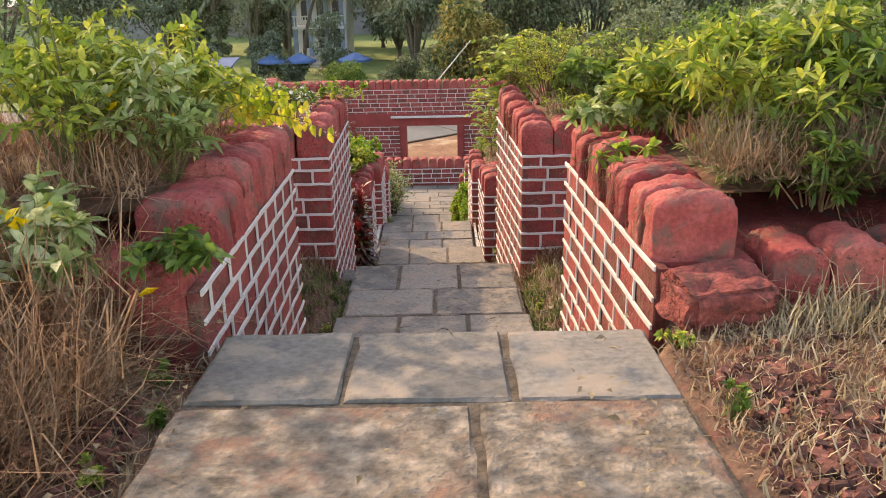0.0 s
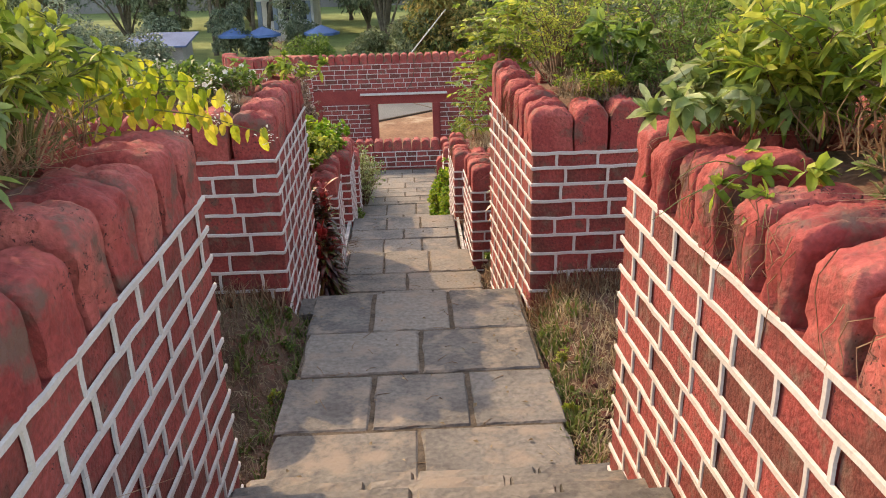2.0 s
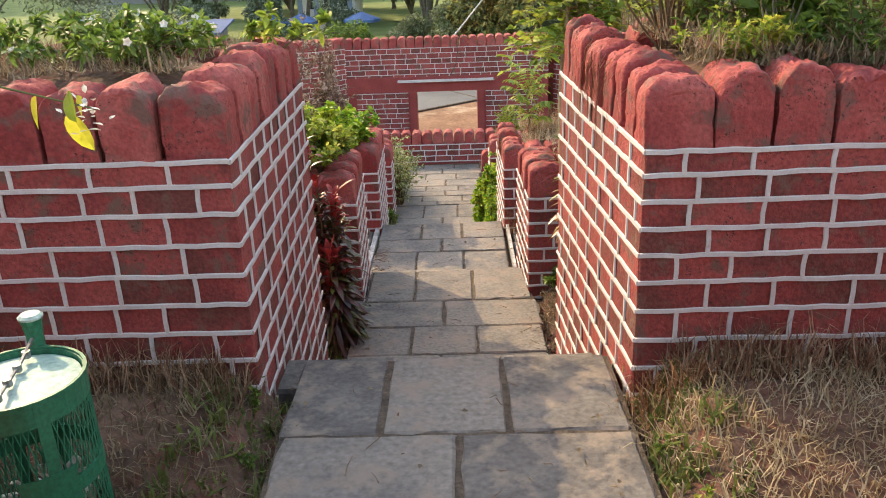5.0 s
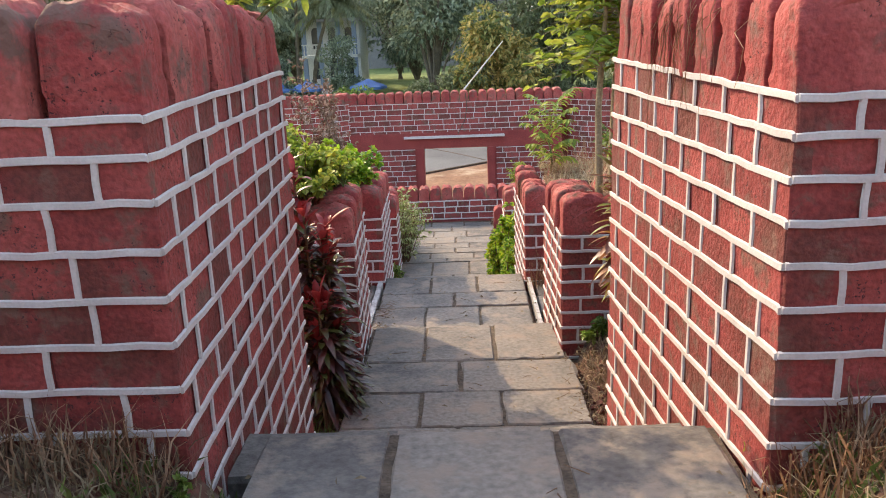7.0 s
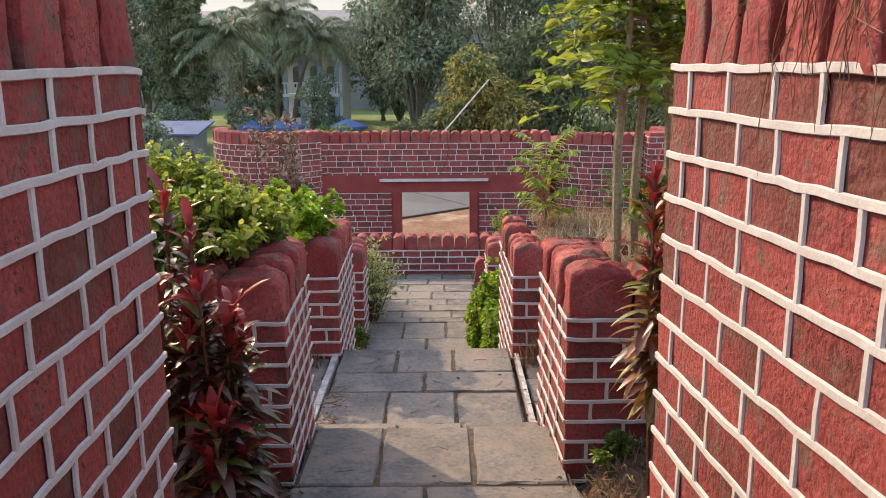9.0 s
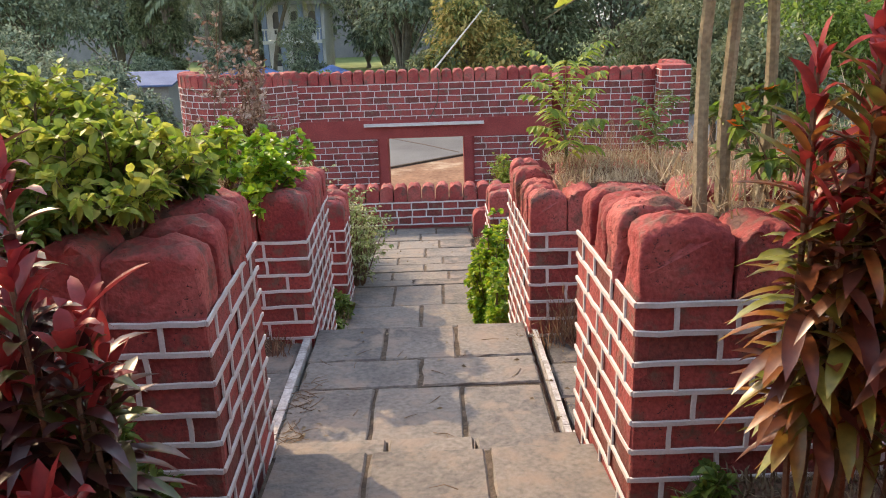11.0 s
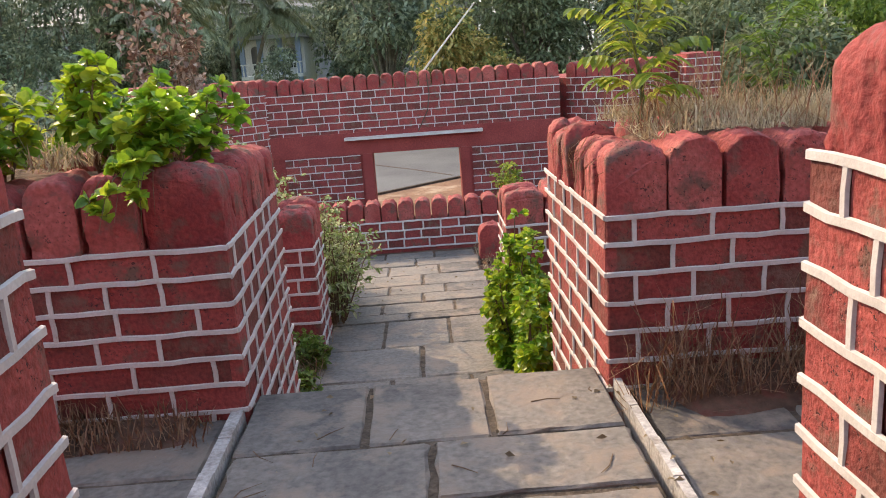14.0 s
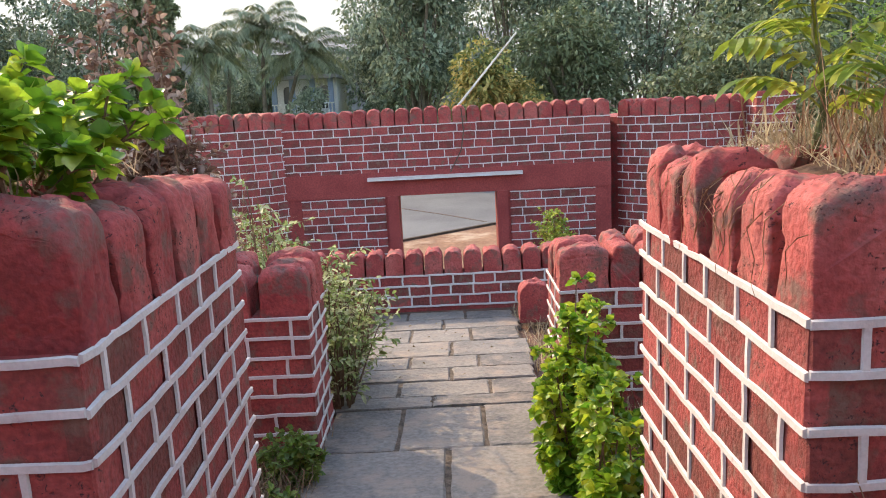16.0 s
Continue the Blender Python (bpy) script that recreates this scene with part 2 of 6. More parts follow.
class Geo:
    """Collects boxes, tubes and leaves into one mesh."""

    def __init__(self):
        self.v, self.f = [], []

    def box(self, lo, hi, m=None):
        b = len(self.v)
        pts = [Vector((x, y, z)) for z in (lo[2], hi[2]) for y in (lo[1], hi[1]) for x in (lo[0], hi[0])]
        self.v += [(m @ p if m else p) for p in pts]
        self.f += [(b, b + 2, b + 3, b + 1), (b + 4, b + 5, b + 7, b + 6), (b, b + 1, b + 5, b + 4),
                   (b + 2, b + 6, b + 7, b + 3), (b, b + 4, b + 6, b + 2), (b + 1, b + 3, b + 7, b + 5)]
        return self

    def tube(self, pts, radii, sides=5):
        b = len(self.v)
        pts = [Vector(p) for p in pts]
        for i, p in enumerate(pts):
            d = (pts[min(i + 1, len(pts) - 1)] - pts[max(i - 1, 0)])
            d = d.normalized() if d.length > 1e-6 else Vector((0, 0, 1))
            a = d.orthogonal().normalized()
            c = d.cross(a)
            for k in range(sides):
                t = 2 * math.pi * k / sides
                self.v.append(p + (a * math.cos(t) + c * math.sin(t)) * radii[i])
        for i in range(len(pts) - 1):
            for k in range(sides):
                k2 = (k + 1) % sides
                self.f.append((b + i * sides + k, b + i * sides + k2, b + (i + 1) * sides + k2, b + (i + 1) * sides + k))
        self.f.append(tuple(b + k for k in reversed(range(sides))))
        self.f.append(tuple(b + (len(pts) - 1) * sides + k for k in range(sides)))
        return self

    def leaf(self, p, d, up, length, width, droop=0.2, segs=2):
        """A folded leaf from p along d."""
        b = len(self.v)
        d, up = Vector(d).normalized(), Vector(up)
        s = d.cross(up)
        s = s.normalized() if s.length > 1e-4 else d.orthogonal().normalized()
        n = s.cross(d)
        p = Vector(p)
        self.v.append(p)
        for i in range(1, segs + 1):
            t = i / (segs + 1)
            c = p + d * (length * t) - Vector((0, 0, 1)) * (droop * length * t * t)
            w = width * 0.5 * math.sin(math.pi * (0.12 + 0.8 * t))
            self.v += [c - s * w + n * (w * 0.35), c, c + s * w + n * (w * 0.35)]
        self.v.append(p + d * length - Vector((0, 0, 1)) * (droop * length))
        e = len(self.v) - 1
        self.f += [(b, b + 2, b + 1), (b, b + 3, b + 2)]
        for i in range(segs - 1):
            o = b + 1 + 3 * i
            self.f += [(o, o + 1, o + 4, o + 3), (o + 1, o + 2, o + 5, o + 4)]
        o = b + 1 + 3 * (segs - 1)
        self.f += [(o, o + 1, e), (o + 1, o + 2, e)]
        return self

    def mesh(self, name, mat, smooth=False):
        return mesh_of(name, self.v, self.f, mat, smooth)


def tri_mesh(name, v, tris, mat):
    me = bpy.data.meshes.new(name)
    me.vertices.add(len(v))
    me.vertices.foreach_set("co", v.ravel())
    me.loops.add(len(tris) * 3)
    me.loops.foreach_set("vertex_index", tris.ravel())
    me.polygons.add(len(tris))
    me.polygons.foreach_set("loop_start", np.arange(len(tris)) * 3)
    me.materials.append(mat)
    me.update(calc_edges=True)
    return me


def quad_leaves(name, pts, dirs, length, width, mat, rng, rounded=False):
    """Many small folded leaves as one mesh, fast: arrays of places and directions."""
    n = len(pts)
    pts, dirs = np.asarray(pts, float), np.asarray(dirs, float)
    dirs /= np.linalg.norm(dirs, axis=1, keepdims=True) + 1e-9
    side = np.cross(dirs, rng.normal(size=(n, 3)) * 0.5 + np.array([0, 0, 1.0]))
    side /= np.linalg.norm(side, axis=1, keepdims=True) + 1e-9
    nor = np.cross(side, dirs)
    ln = (length * rng.uniform(0.65, 1.25, n))[:, None]
    wd = (width * rng.uniform(0.7, 1.2, n))[:, None]
    if rounded:
        drop = np.array([0, 0, -1.0])
        v = np.empty((n, 7, 3))
        v[:, 0] = pts
        for k, (t, q) in enumerate(((0.26, 0.46), (0.66, 0.42))):
            c = pts + dirs * ln * t + drop * ln * 0.22 * t * t
            v[:, 1 + 3 * k] = c - side * wd * q + nor * wd * 0.14
            v[:, 2 + 3 * k] = c + side * wd * q + nor * wd * 0.14
            if k == 0:
                v[:, 3] = c
        v[:, 6] = pts + dirs * ln + drop * ln * 0.25
        idx = np.arange(n)[:, None] * 7
        tris = np.concatenate([idx + [0, 3, 1], idx + [0, 2, 3], idx + [1, 3, 4], idx + [3, 2, 5], idx + [3, 6, 4], idx + [3, 5, 6]], 1).reshape(-1, 3)
        return tri_mesh(name, v.reshape(-1, 3), tris, mat)
    v = np.empty((n, 4, 3))
    v[:, 0] = pts
    v[:, 1] = pts + dirs * ln * 0.45 - side * wd * 0.5 + nor * wd * 0.18
    v[:, 2] = pts + dirs * ln + np.array([0, 0, -0.15]) * ln
    v[:, 3] = pts + dirs * ln * 0.45 + side * wd * 0.5 + nor * wd * 0.18
    idx = np.arange(n)[:, None] * 4
    tris = np.concatenate([idx + [0, 2, 1], idx + [0, 3, 2]], 1).reshape(-1, 3)
    return tri_mesh(name, v.reshape(-1, 3), tris, mat)


# ---- the lie of the land ----
PROFILE = [(-400, 1.6), (-6, 1.3), (-2.3, 1.2), (0.4, 1.13), (1.55, 1.12), (3.5, -0.6), (6.25, -0.63), (8.6, -1.93), (10.5, -2.0),
           (11.9, -2.33), (13.9, -2.38), (15.6, -3.44), (16.0, -3.5), (22.9, -3.75), (24.3, -4.9), (40, -5.0), (400, -5.2)]
PY, PZ = [p[0] for p in PROFILE], [p[1] for p in PROFILE]
STAIRS = [(1.04, 3.57, 1.10, -0.55, 9, -0.62, 1.46), (6.62, 8.62, -0.585, -1.9, 7, -0.77, 1.29),
          (11.35, 11.74, -1.98, -2.3, 2, -0.74, 1.15), (14.02, 15.72, -2.3, -3.42, 6, -0.8, 1.08)]


def lumps(x, y, s=1.0):
    return noise.noise(Vector((x * 1.3, y * 1.3, 0.3))) * 0.035 * s + noise.noise(Vector((x * 4.1, y * 4.1, 2.3))) * 0.014 * s


# earth heaped against the walls: side, slab edge, slope from y, to y, wall face y, height
MOUNDS = [(1, 1.36, 4.5, 5.75, 6.3, 0.27), (-1, -0.62, 4.6, 5.85, 6.4, 0.24), (1, 1.26, 9.5, 10.45, 10.7, 0.3), (-1, -0.72, 9.5, 10.4, 10.7, 0.3),
          (1, 1.2, 13.3, 13.7, 13.95, 0.12), (-1, -0.9, 13.3, 13.7, 13.95, 0.1)]


def ramp01(t):
    t = min(1.0, max(0.0, t))
    return t * t * (3 - 2 * t)


def land(x, y):
    z = float(np.interp(y, PY, PZ))
    if -0.95 < x < (1.44 if y < 0.9 else 1.6 if y < 3.5 else 1.34):
        for y0, y1, *_ in STAIRS:
            if y0 - 0.25 < y < y1 + 0.25:
                z -= 0.45
        if -3 < y < 22.8:
            z -= 0.07
    elif -12 < x < 12 and -8 < y < 30:
        z += lumps(x, y)
    for side, edge, ya, yb, face, h in MOUNDS:
        if ya < y < face and side * (x - edge) > 0:
            z += h * ramp01((y - ya) / (yb - ya)) * ramp01(side * (x - edge) / 0.25) * (1 - 0.6 * ramp01((abs(x) - 3.5) / 3))
    return z


def stair_z(y):
    for y0, y1, z0, z1, *_ in STAIRS:
        if y < y0:
            break
        if y <= y1:
            return z0 + (z1 - z0) * (y - y0) / (y1 - y0)
    return float(np.interp(y, PY, PZ))


def ground():
    xs = np.concatenate([[-400, -200, -100, -60, -40, -25, -16], np.arange(-10, -4, 0.5), np.arange(-4, 5.01, 0.14), np.arange(5.5, 10.1, 0.5), [16, 25, 40, 60, 100, 200, 400]])
    ys = np.concatenate([[-400, -150, -60, -25, -12], np.arange(-8, -2, 0.5), np.arange(-2, 24.5, 0.14), np.arange(25, 32, 0.5), [35, 40, 45, 50, 60, 75, 100, 150, 250, 500]])
    verts = [(x, y, land(x, y)) for y in ys for x in xs]
    nx = len(xs)
    faces = [(j * nx + i, j * nx + i + 1, (j + 1) * nx + i + 1, (j + 1) * nx + i) for j in range(len(ys) - 1) for i in range(nx - 1)]
    ob = new("ground", mesh_of("ground", verts, faces, SOIL, True))
    tagged(ob, "dry reddish brown earth with trodden bare patches", "ground", kind="structure")


ground()


# ---- paving ----
ROUGHSLAB = material("weathered_mottled_slab", [(0.085, 0.066, 0.05), (0.18, 0.142, 0.112), (0.34, 0.265, 0.205)], 9.0, 0.9, 1.0, 34, spots=(0.19, 0.105, 0.075), spot_scale=4.0, spot_size=0.5)


def slab_mesh(seed, mat=SLAB):
    """A unit slab, top face slightly uneven with worn edges; x and y 0..1, top at z 0, 1 deep."""
    r = random.Random(seed)
    v, f = [], []
    n = 7
    inset = 0.018

    def c(t):
        return (0.0, inset, 0.2, 0.4, 0.6, 0.8, 1 - inset, 1.0)[t]
    for j in range(n + 1):
        for i in range(n + 1):
            edge = i in (0, n) or j in (0, n)
            jit = 0.016
            v.append((c(i) + (r.uniform(-jit, jit) if edge else 0), c(j) + (r.uniform(-jit, jit) if edge else 0),
                      (-0.12 if edge else r.uniform(-0.03, 0.03))))
    for j in range(n):
        for i in range(n):
            a = j * (n + 1) + i
            f.append((a, a + 1, a + n + 2, a + n + 1))
    rim = [i for i in range(n + 1)] + [(j * (n + 1) + n) for j in range(1, n + 1)] + [n * (n + 1) + i for i in range(n - 1, -1, -1)] + [j * (n + 1) for j in range(n - 1, 0, -1)]
    b = len(v)
    for k in rim:
        v.append((v[k][0], v[k][1], -1.0))
    for k in range(len(rim)):
        k2 = (k + 1) % len(rim)
        f.append((rim[k], b + k, b + k2, rim[k2]))
    return mesh_of("slab", v, f, mat)


SLABS = [slab_mesh(s) for s in range(6)]
ROUGHSLABS = [slab_mesh(s + 10, ROUGHSLAB) for s in range(3)]
prng = random.Random(5)


def lay_slab(parent, x0, x1, y0, y1, z0, z1, thick, gap=0.022, name="slab"):
    """A slab over x0..x1, y0..y1, its top going from z0 at y0 to z1 at y1."""
    g = gap / 2
    w, d = x1 - x0 - gap, y1 - y0 - gap
    m = Matrix.Translation((x0 + g, y0 + g, z0 + prng.uniform(-0.006, 0.006))) @ Matrix.Rotation(math.atan2(z1 - z0, y1 - y0) + prng.uniform(-0.004, 0.004), 4, "X") @ Matrix.Diagonal((w, d, thick, 1))
    part(name, prng.choice(ROUGHSLABS if y1 < 0.5 else SLABS), parent, m=m)


def landing(name, label, x0, x1, rows, z_at):
    """rows: (y0, y1, joints)."""
    base = tagged(new(name, Geo().box((x0 + 0.02, rows[0][0] + 0.02, -0.16), (x1 - 0.02, rows[-1][1] - 0.03, -0.013),
                                      Matrix.Translation((0, 0, z_at(rows[0][0]))) @ Matrix.Shear("XY", 4, (0, 0)) @ Matrix(((1, 0, 0, 0), (0, 1, 0, 0), (0, (z_at(rows[-1][1]) - z_at(rows[0][0])) / (rows[-1][1] - rows[0][0]), 1, -rows[0][0] * (z_at(rows[-1][1]) - z_at(rows[0][0])) / (rows[-1][1] - rows[0][0])), (0, 0, 0, 1)))).mesh(name, BED)), label, "pavement", kind="structure")
    for y0, y1, joints in rows:
        cuts = [x0 + prng.uniform(-0.05, 0.03), *joints, x1 + prng.uniform(-0.03, 0.05)]
        for a, b in zip(cuts, cuts[1:]):
            lay_slab(base, a, b, y0, y1, z_at(y0), z_at(y1), 0.1, 0.03)
    return base


landing("pavement_1", "worn grey stone slabs with dirt joints at the stair head", -0.55, 1.42,
        [(-3.4, -2.3, [0.4]), (-2.3, -1.35, [0.1, 0.8]), (-1.35, -0.55, [0.45]), (-0.55, 0.34, [0.6]), (0.34, 1.04, [0.085, 0.75])],
        lambda y: 1.10 + 0.036 * (1.04 - y))
landing("pavement_2", "grey stone slabs of a landing between grassy beds", -0.57, 1.32,
        [(3.57, 4.28, [0.36]), (4.28, 5.03, [0.03, 0.71]), (5.03, 5.77, [0.38]), (5.77, 6.62, [-0.03, 0.65])],
        lambda y: -0.555 - 0.018 * (y - 5.0))
landing("pavement_3", "grey stone slabs of a narrow landing with earthy edges", -0.69, 1.23,
        [(8.62, 9.05, [0.2]), (9.05, 9.69, [-0.1, 0.56]), (9.69, 10.38, [0.22]), (10.38, 11.35, [-0.12, 0.55])],
        lambda y: -1.92 - 0.036 * (y - 9.69))
landing("pavement_4", "grey stone slabs of a landing with white kerbs", -0.8, 1.08,
        [(11.74, 12.79, [-0.19, 0.456]), (12.79, 13.3, [0.143]), (13.3, 14.02, [-0.167, 0.444])], lambda y: -2.3)
landing("pavement_5", "grey stone slabs of the lowest walk", -0.95, 0.97,
        [(15.72, 16.6, [-0.2, 0.5]), (16.6, 17.58, [0.07]), (17.58, 18.6, [-0.33, 0.37]), (18.6, 18.92, [-0.07]), (18.92, 19.43, [-0.41, 0.48]),
         (19.43, 19.9, [0.1]), (19.9, 20.4, [-0.35, 0.4]), (20.4, 21.1, [0.1]), (21.1, 21.8, [-0.4, 0.35]), (21.8, 22.4, [0.0]), (22.4, 22.98, [-0.5, 0.3])],
        lambda y: -3.5 - 0.067 * (y - 18.6))
for nm, xa, xb in (("pavement_6", -2.6, -0.9), ("pavement_7", 1.18, 3.2)):
    landing(nm, "grey side slabs beside the kerb", xa, xb, [(11.9, 12.6, [xa + 0.8]), (12.6, 13.2, [xa + 0.9]), (13.2, 13.8, [xa + 0.7])], lambda y: -2.33)


def stairs():
    for y0, y1, z0, z1, n, x0, x1 in STAIRS:
        rise, going = (z0 - z1) / n, (y1 - y0) / (n - 1)
        st = empty("stone_stairs", "flight of worn grey stone steps between red walls", "stairs", "flights of the stair", "structure", at=(0.3, y1, z1))
        for i in range(n - 1):
            z = z0 - rise * (i + 1)
            ya = y0 + going * i
            cuts = [x0, x0 + 0.7 + (0.25 if i % 2 else 0), x1 - 0.65 + (0.2 if i % 2 else 0), x1]
            for a, b in zip(cuts, cuts[1:]):
                g = 0.012
                m = Matrix.Translation((-0.3, -y1, -z1)) @ Matrix.Translation((a + g, ya - 0.05, z + prng.uniform(-0.004, 0.004))) @ Matrix.Diagonal((b - a - 2 * g, going + 0.055, rise + 0.02, 1))
                part("step", prng.choice(SLABS), st, m=m)


stairs()


def kerb(x, lean, half):
    g = Geo()
    for i in range(7):
        y = 11.76 + i * 0.34
        g.box((x - half, y, -2.42), (x + half, y + 0.335, -2.279 + (i * 5 % 4) * 0.003), Matrix.Translation((lean * i * 0.01, 0, 0)))
    tagged(new("kerb", g.mesh("kerb", KERBPAINT)), "narrow kerb with flaking white paint beside the slabs", "kerb", kind="structure")


kerb(-0.845, 0, 0.032)
kerb(1.135, 0, 0.021)


# ---- red laterite walls ----
def brick_mesh(seed):
    """A unit brick: x 0..1, z 0..1, face at y 0 looking along -y, chamfered and slightly uneven."""
    r = random.Random(seed)
    v = []
    for y, ins in ((0.06, 0.0), (0.009, 0.0), (0.0, 0.03)):
        for x, z in ((0, 0), (1, 0), (1, 1), (0, 1)):
            sx, sz = (ins if x == 0 else -ins), (ins * 1.8 if z == 0 else -ins * 1.8)
            v.append((x + sx + r.uniform(-0.006, 0.006), y + (r.uniform(-0.003, 0.004) if y < 0.05 else 0), z + sz + r.uniform(-0.015, 0.015)))
    f = [(8, 9, 10, 11)]
    for o in (0, 4):
        for k in range(4):
            k2 = (k + 1) % 4
            f.append((o + k, o + k2, o + 4 + k2, o + 4 + k))
    return mesh_of("brick", v, f, BRICK)


BRICKS = [brick_mesh(s) for s in range(8)]


def coping_mesh(seed, rough=1.0, shoulder=0.36, bend=0.8, edge=(0.05, 0.012, 0.0)):
    """A round-topped stone: 1 wide (x), 1 deep (y, face at 0), 1 high, with a worn, chipped and uneven skin."""
    prof = [(0.0, 0.0), (0.0, 0.15), (0.0, 0.3), (0.0, 0.45), (0.0, 0.96 - shoulder)]
    for k in range(1, 16):
        t = math.pi * k / 16
        prof.append((0.5 - 0.5 * math.cos(t), 1 - shoulder + shoulder * math.sin(t) ** bend))
    prof += [(1.0, 0.96 - shoulder), (1.0, 0.45), (1.0, 0.3), (1.0, 0.15), (1.0, 0.0)]
    ys = [0.0, 0.02, 0.07, 0.15, 0.24, 0.33, 0.42, 0.51, 0.6, 0.69, 0.78, 0.87, 0.95, 1.0]
    off = Vector((seed * 7.3, 0, 0))
    v, f = [], []
    n = len(prof)
    for j, y in enumerate(ys):
        k = min(j, len(ys) - 1 - j)
        shrink = edge[k] if k < 3 else 0.0
        for x, z in prof:
            p = Vector((0.5 + (x - 0.5) * (1 - 0.35 * shrink * min(1, z * 2.5)), y, z * (1 - shrink * 0.8)))
            d = noise.noise_vector(p * 2.4 + off) * 0.045 * rough + noise.noise_vector(p * 6 + off) * 0.028 * rough + noise.noise_vector(p * 15 + off) * 0.018 * rough
            worn = max(0.0, z - 0.75) * 4
            d.z += min(0.0, noise.noise(p * 9 + off * 2.1) - 0.05) * 0.09 * rough * worn
            chip = max(0.0, noise.noise(p * 3.1 + off * 1.7) - 0.25) * 0.45 * rough
            d -= (p - Vector((0.5, 0.5, 0.4))) * chip
            if z < 0.05:
                d.z = 0
            d.x *= 0.55
            d.y *= 0.45
            v.append(p + d)
    for j in range(len(ys) - 1):
        for k in range(n - 1):
            a = j * n + k
            f.append((a, a + n, a + n + 1, a + 1))
    f.append(tuple(range(n)))
    f.append(tuple((len(ys) - 1) * n + k for k in reversed(range(n))))
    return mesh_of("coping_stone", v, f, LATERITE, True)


COPES = [coping_mesh(s) for s in range(8)]
SIDECOPES = [coping_mesh(s + 20, 1.25, 0.36, 0.6, (0.2, 0.1, 0.035)) for s in range(8)]
for me in COPES + SIDECOPES:
    for p in me.polygons:
        if len(p.vertices) > 4:
            p.use_smooth = False
COURSE, JOINT = 0.151, 0.029
wrng = random.Random(21)


def strip(g, pts, half, out, n):
    """A raised ribbon of pointing along pts; half: its half width direction vector; n: outward."""
    b = len(g.v)
    for i, p in enumerate(pts):
        m = n[i] if isinstance(n, list) else n
        g.v += [p - half, p - half * 0.75 + m * out, p + half * 0.75 + m * out, p + half]
    for i in range(len(pts) - 1):
        o = b + 4 * i
        g.f += [(o, o + 4, o + 5, o + 1), (o + 1, o + 5, o + 6, o + 2), (o + 2, o + 6, o + 7, o + 3)]
    g.f += [(b, b + 1, b + 2, b + 3), (b + 4 * len(pts) - 1, b + 4 * len(pts) - 2, b + 4 * len(pts) - 3, b + 4 * len(pts) - 4)]


def brick_face(parent, a, b, z_top, z_low, seed, course=COURSE, brick=0.345, joint=JOINT, bottom=None, curve=None):
    """Courses of bricks with raised white pointing on the plane from a to b (plan points, outward normal to the right of a->b).
    bottom(s): the lowest height worth building at the distance s. curve(s): plan point and normal in place of the straight line."""
    r = random.Random(seed)
    a, b = Vector((*a, 0)), Vector((*b, 0))
    length = (b - a).length
    u = (b - a).normalized()

    def place(s):
        if curve:
            return curve(s)
        return a + u * s, Vector((u.y, -u.x, 0))
    if curve:
        length = curve(None)
    if not isinstance(course, tuple):
        course = ((course,), (course,))
    depths = [[0.0], [0.0]]
    while depths[0][-1] < z_top - z_low - 0.07:
        for k in (0, 1):
            depths[k].append(depths[k][-1] + course[k][min(len(depths[k]) - 1, len(course[k]) - 1)])
    n_course = len(depths[0]) - 1

    def level(c, s):
        t = min(1.0, max(0.0, s / length))
        return z_top - depths[0][c] * (1 - t) - depths[1][c] * t
    g = Geo()
    for c in range(n_course + 1):
        run, norms = [], []
        s = -0.006
        while True:
            s2 = min(max(s, 0), length)
            p, nrm = place(s2)
            z = level(c, s2)
            if bottom is None or z > bottom(s2) - 0.12:
                run.append(p + Vector((0, 0, z + r.uniform(-0.0045, 0.0045))))
                norms.append(nrm)
            elif len(run) > 1:
                strip(g, run, Vector((0, 0, joint / 2)), 0.011, norms)
                run, norms = [], []
            if s >= length:
                break
            s = min(s + 0.11, length)
        if len(run) > 1:
            strip(g, run, Vector((0, 0, joint / 2)), 0.011, norms)
        if c == n_course:
            break
        s = 0.004
        first = True
        while s < length - 0.05:
            ln = brick * r.uniform(0.74, 1.22)
            if first:
                ln *= 0.5 + 0.45 * (c % 2) + r.uniform(-0.1, 0.1)
                first = False
            e = min(s + ln, length - 0.004)
            if length - e < 0.12:
                e = length - 0.004
            z = level(c, e)
            high = z - level(c + 1, e)
            if bottom is None or z > bottom((s + e) / 2) - 0.1:
                p, nrm = place(s)
                q, _ = place(e)
                d = (q - p)
                w = d.length
                d.normalize()
                rise = (level(c + 1, e) - level(c + 1, s)) / w
                m = Matrix(((d.x, -nrm.x, 0, p.x), (d.y, -nrm.y, 0, p.y), (rise, 0, 1, level(c + 1, s)), (0, 0, 0, 1)))
                if parent is not None:
                    m = parent.matrix_basis.inverted() @ m
                part("brick", r.choice(BRICKS), parent, m=m @ Matrix.Translation((0, r.uniform(-0.003, 0.007), 0)) @ Matrix.Diagonal((w, 1, high, 1)))
                if e < length - 0.02:
                    pp, nn = place(e)
                    dd = Vector((-nn.y, nn.x, 0))
                    k = r.uniform(-0.008, 0.008)
                    strip(g, [pp + Vector((0, 0, z)), pp + dd * k + Vector((0, 0, z - high / 2)), pp + dd * (k * 0.6) + Vector((0, 0, z - high))], dd * (joint * 0.45), 0.0095, nn)
            s = e
    off = parent.matrix_basis.translation if parent is not None else Vector()
    g.v = [Vector(p) - off for p in g.v]
    part("mortar_joints", g.mesh("mortar_joints", WHITE), parent, "raised white painted pointing")


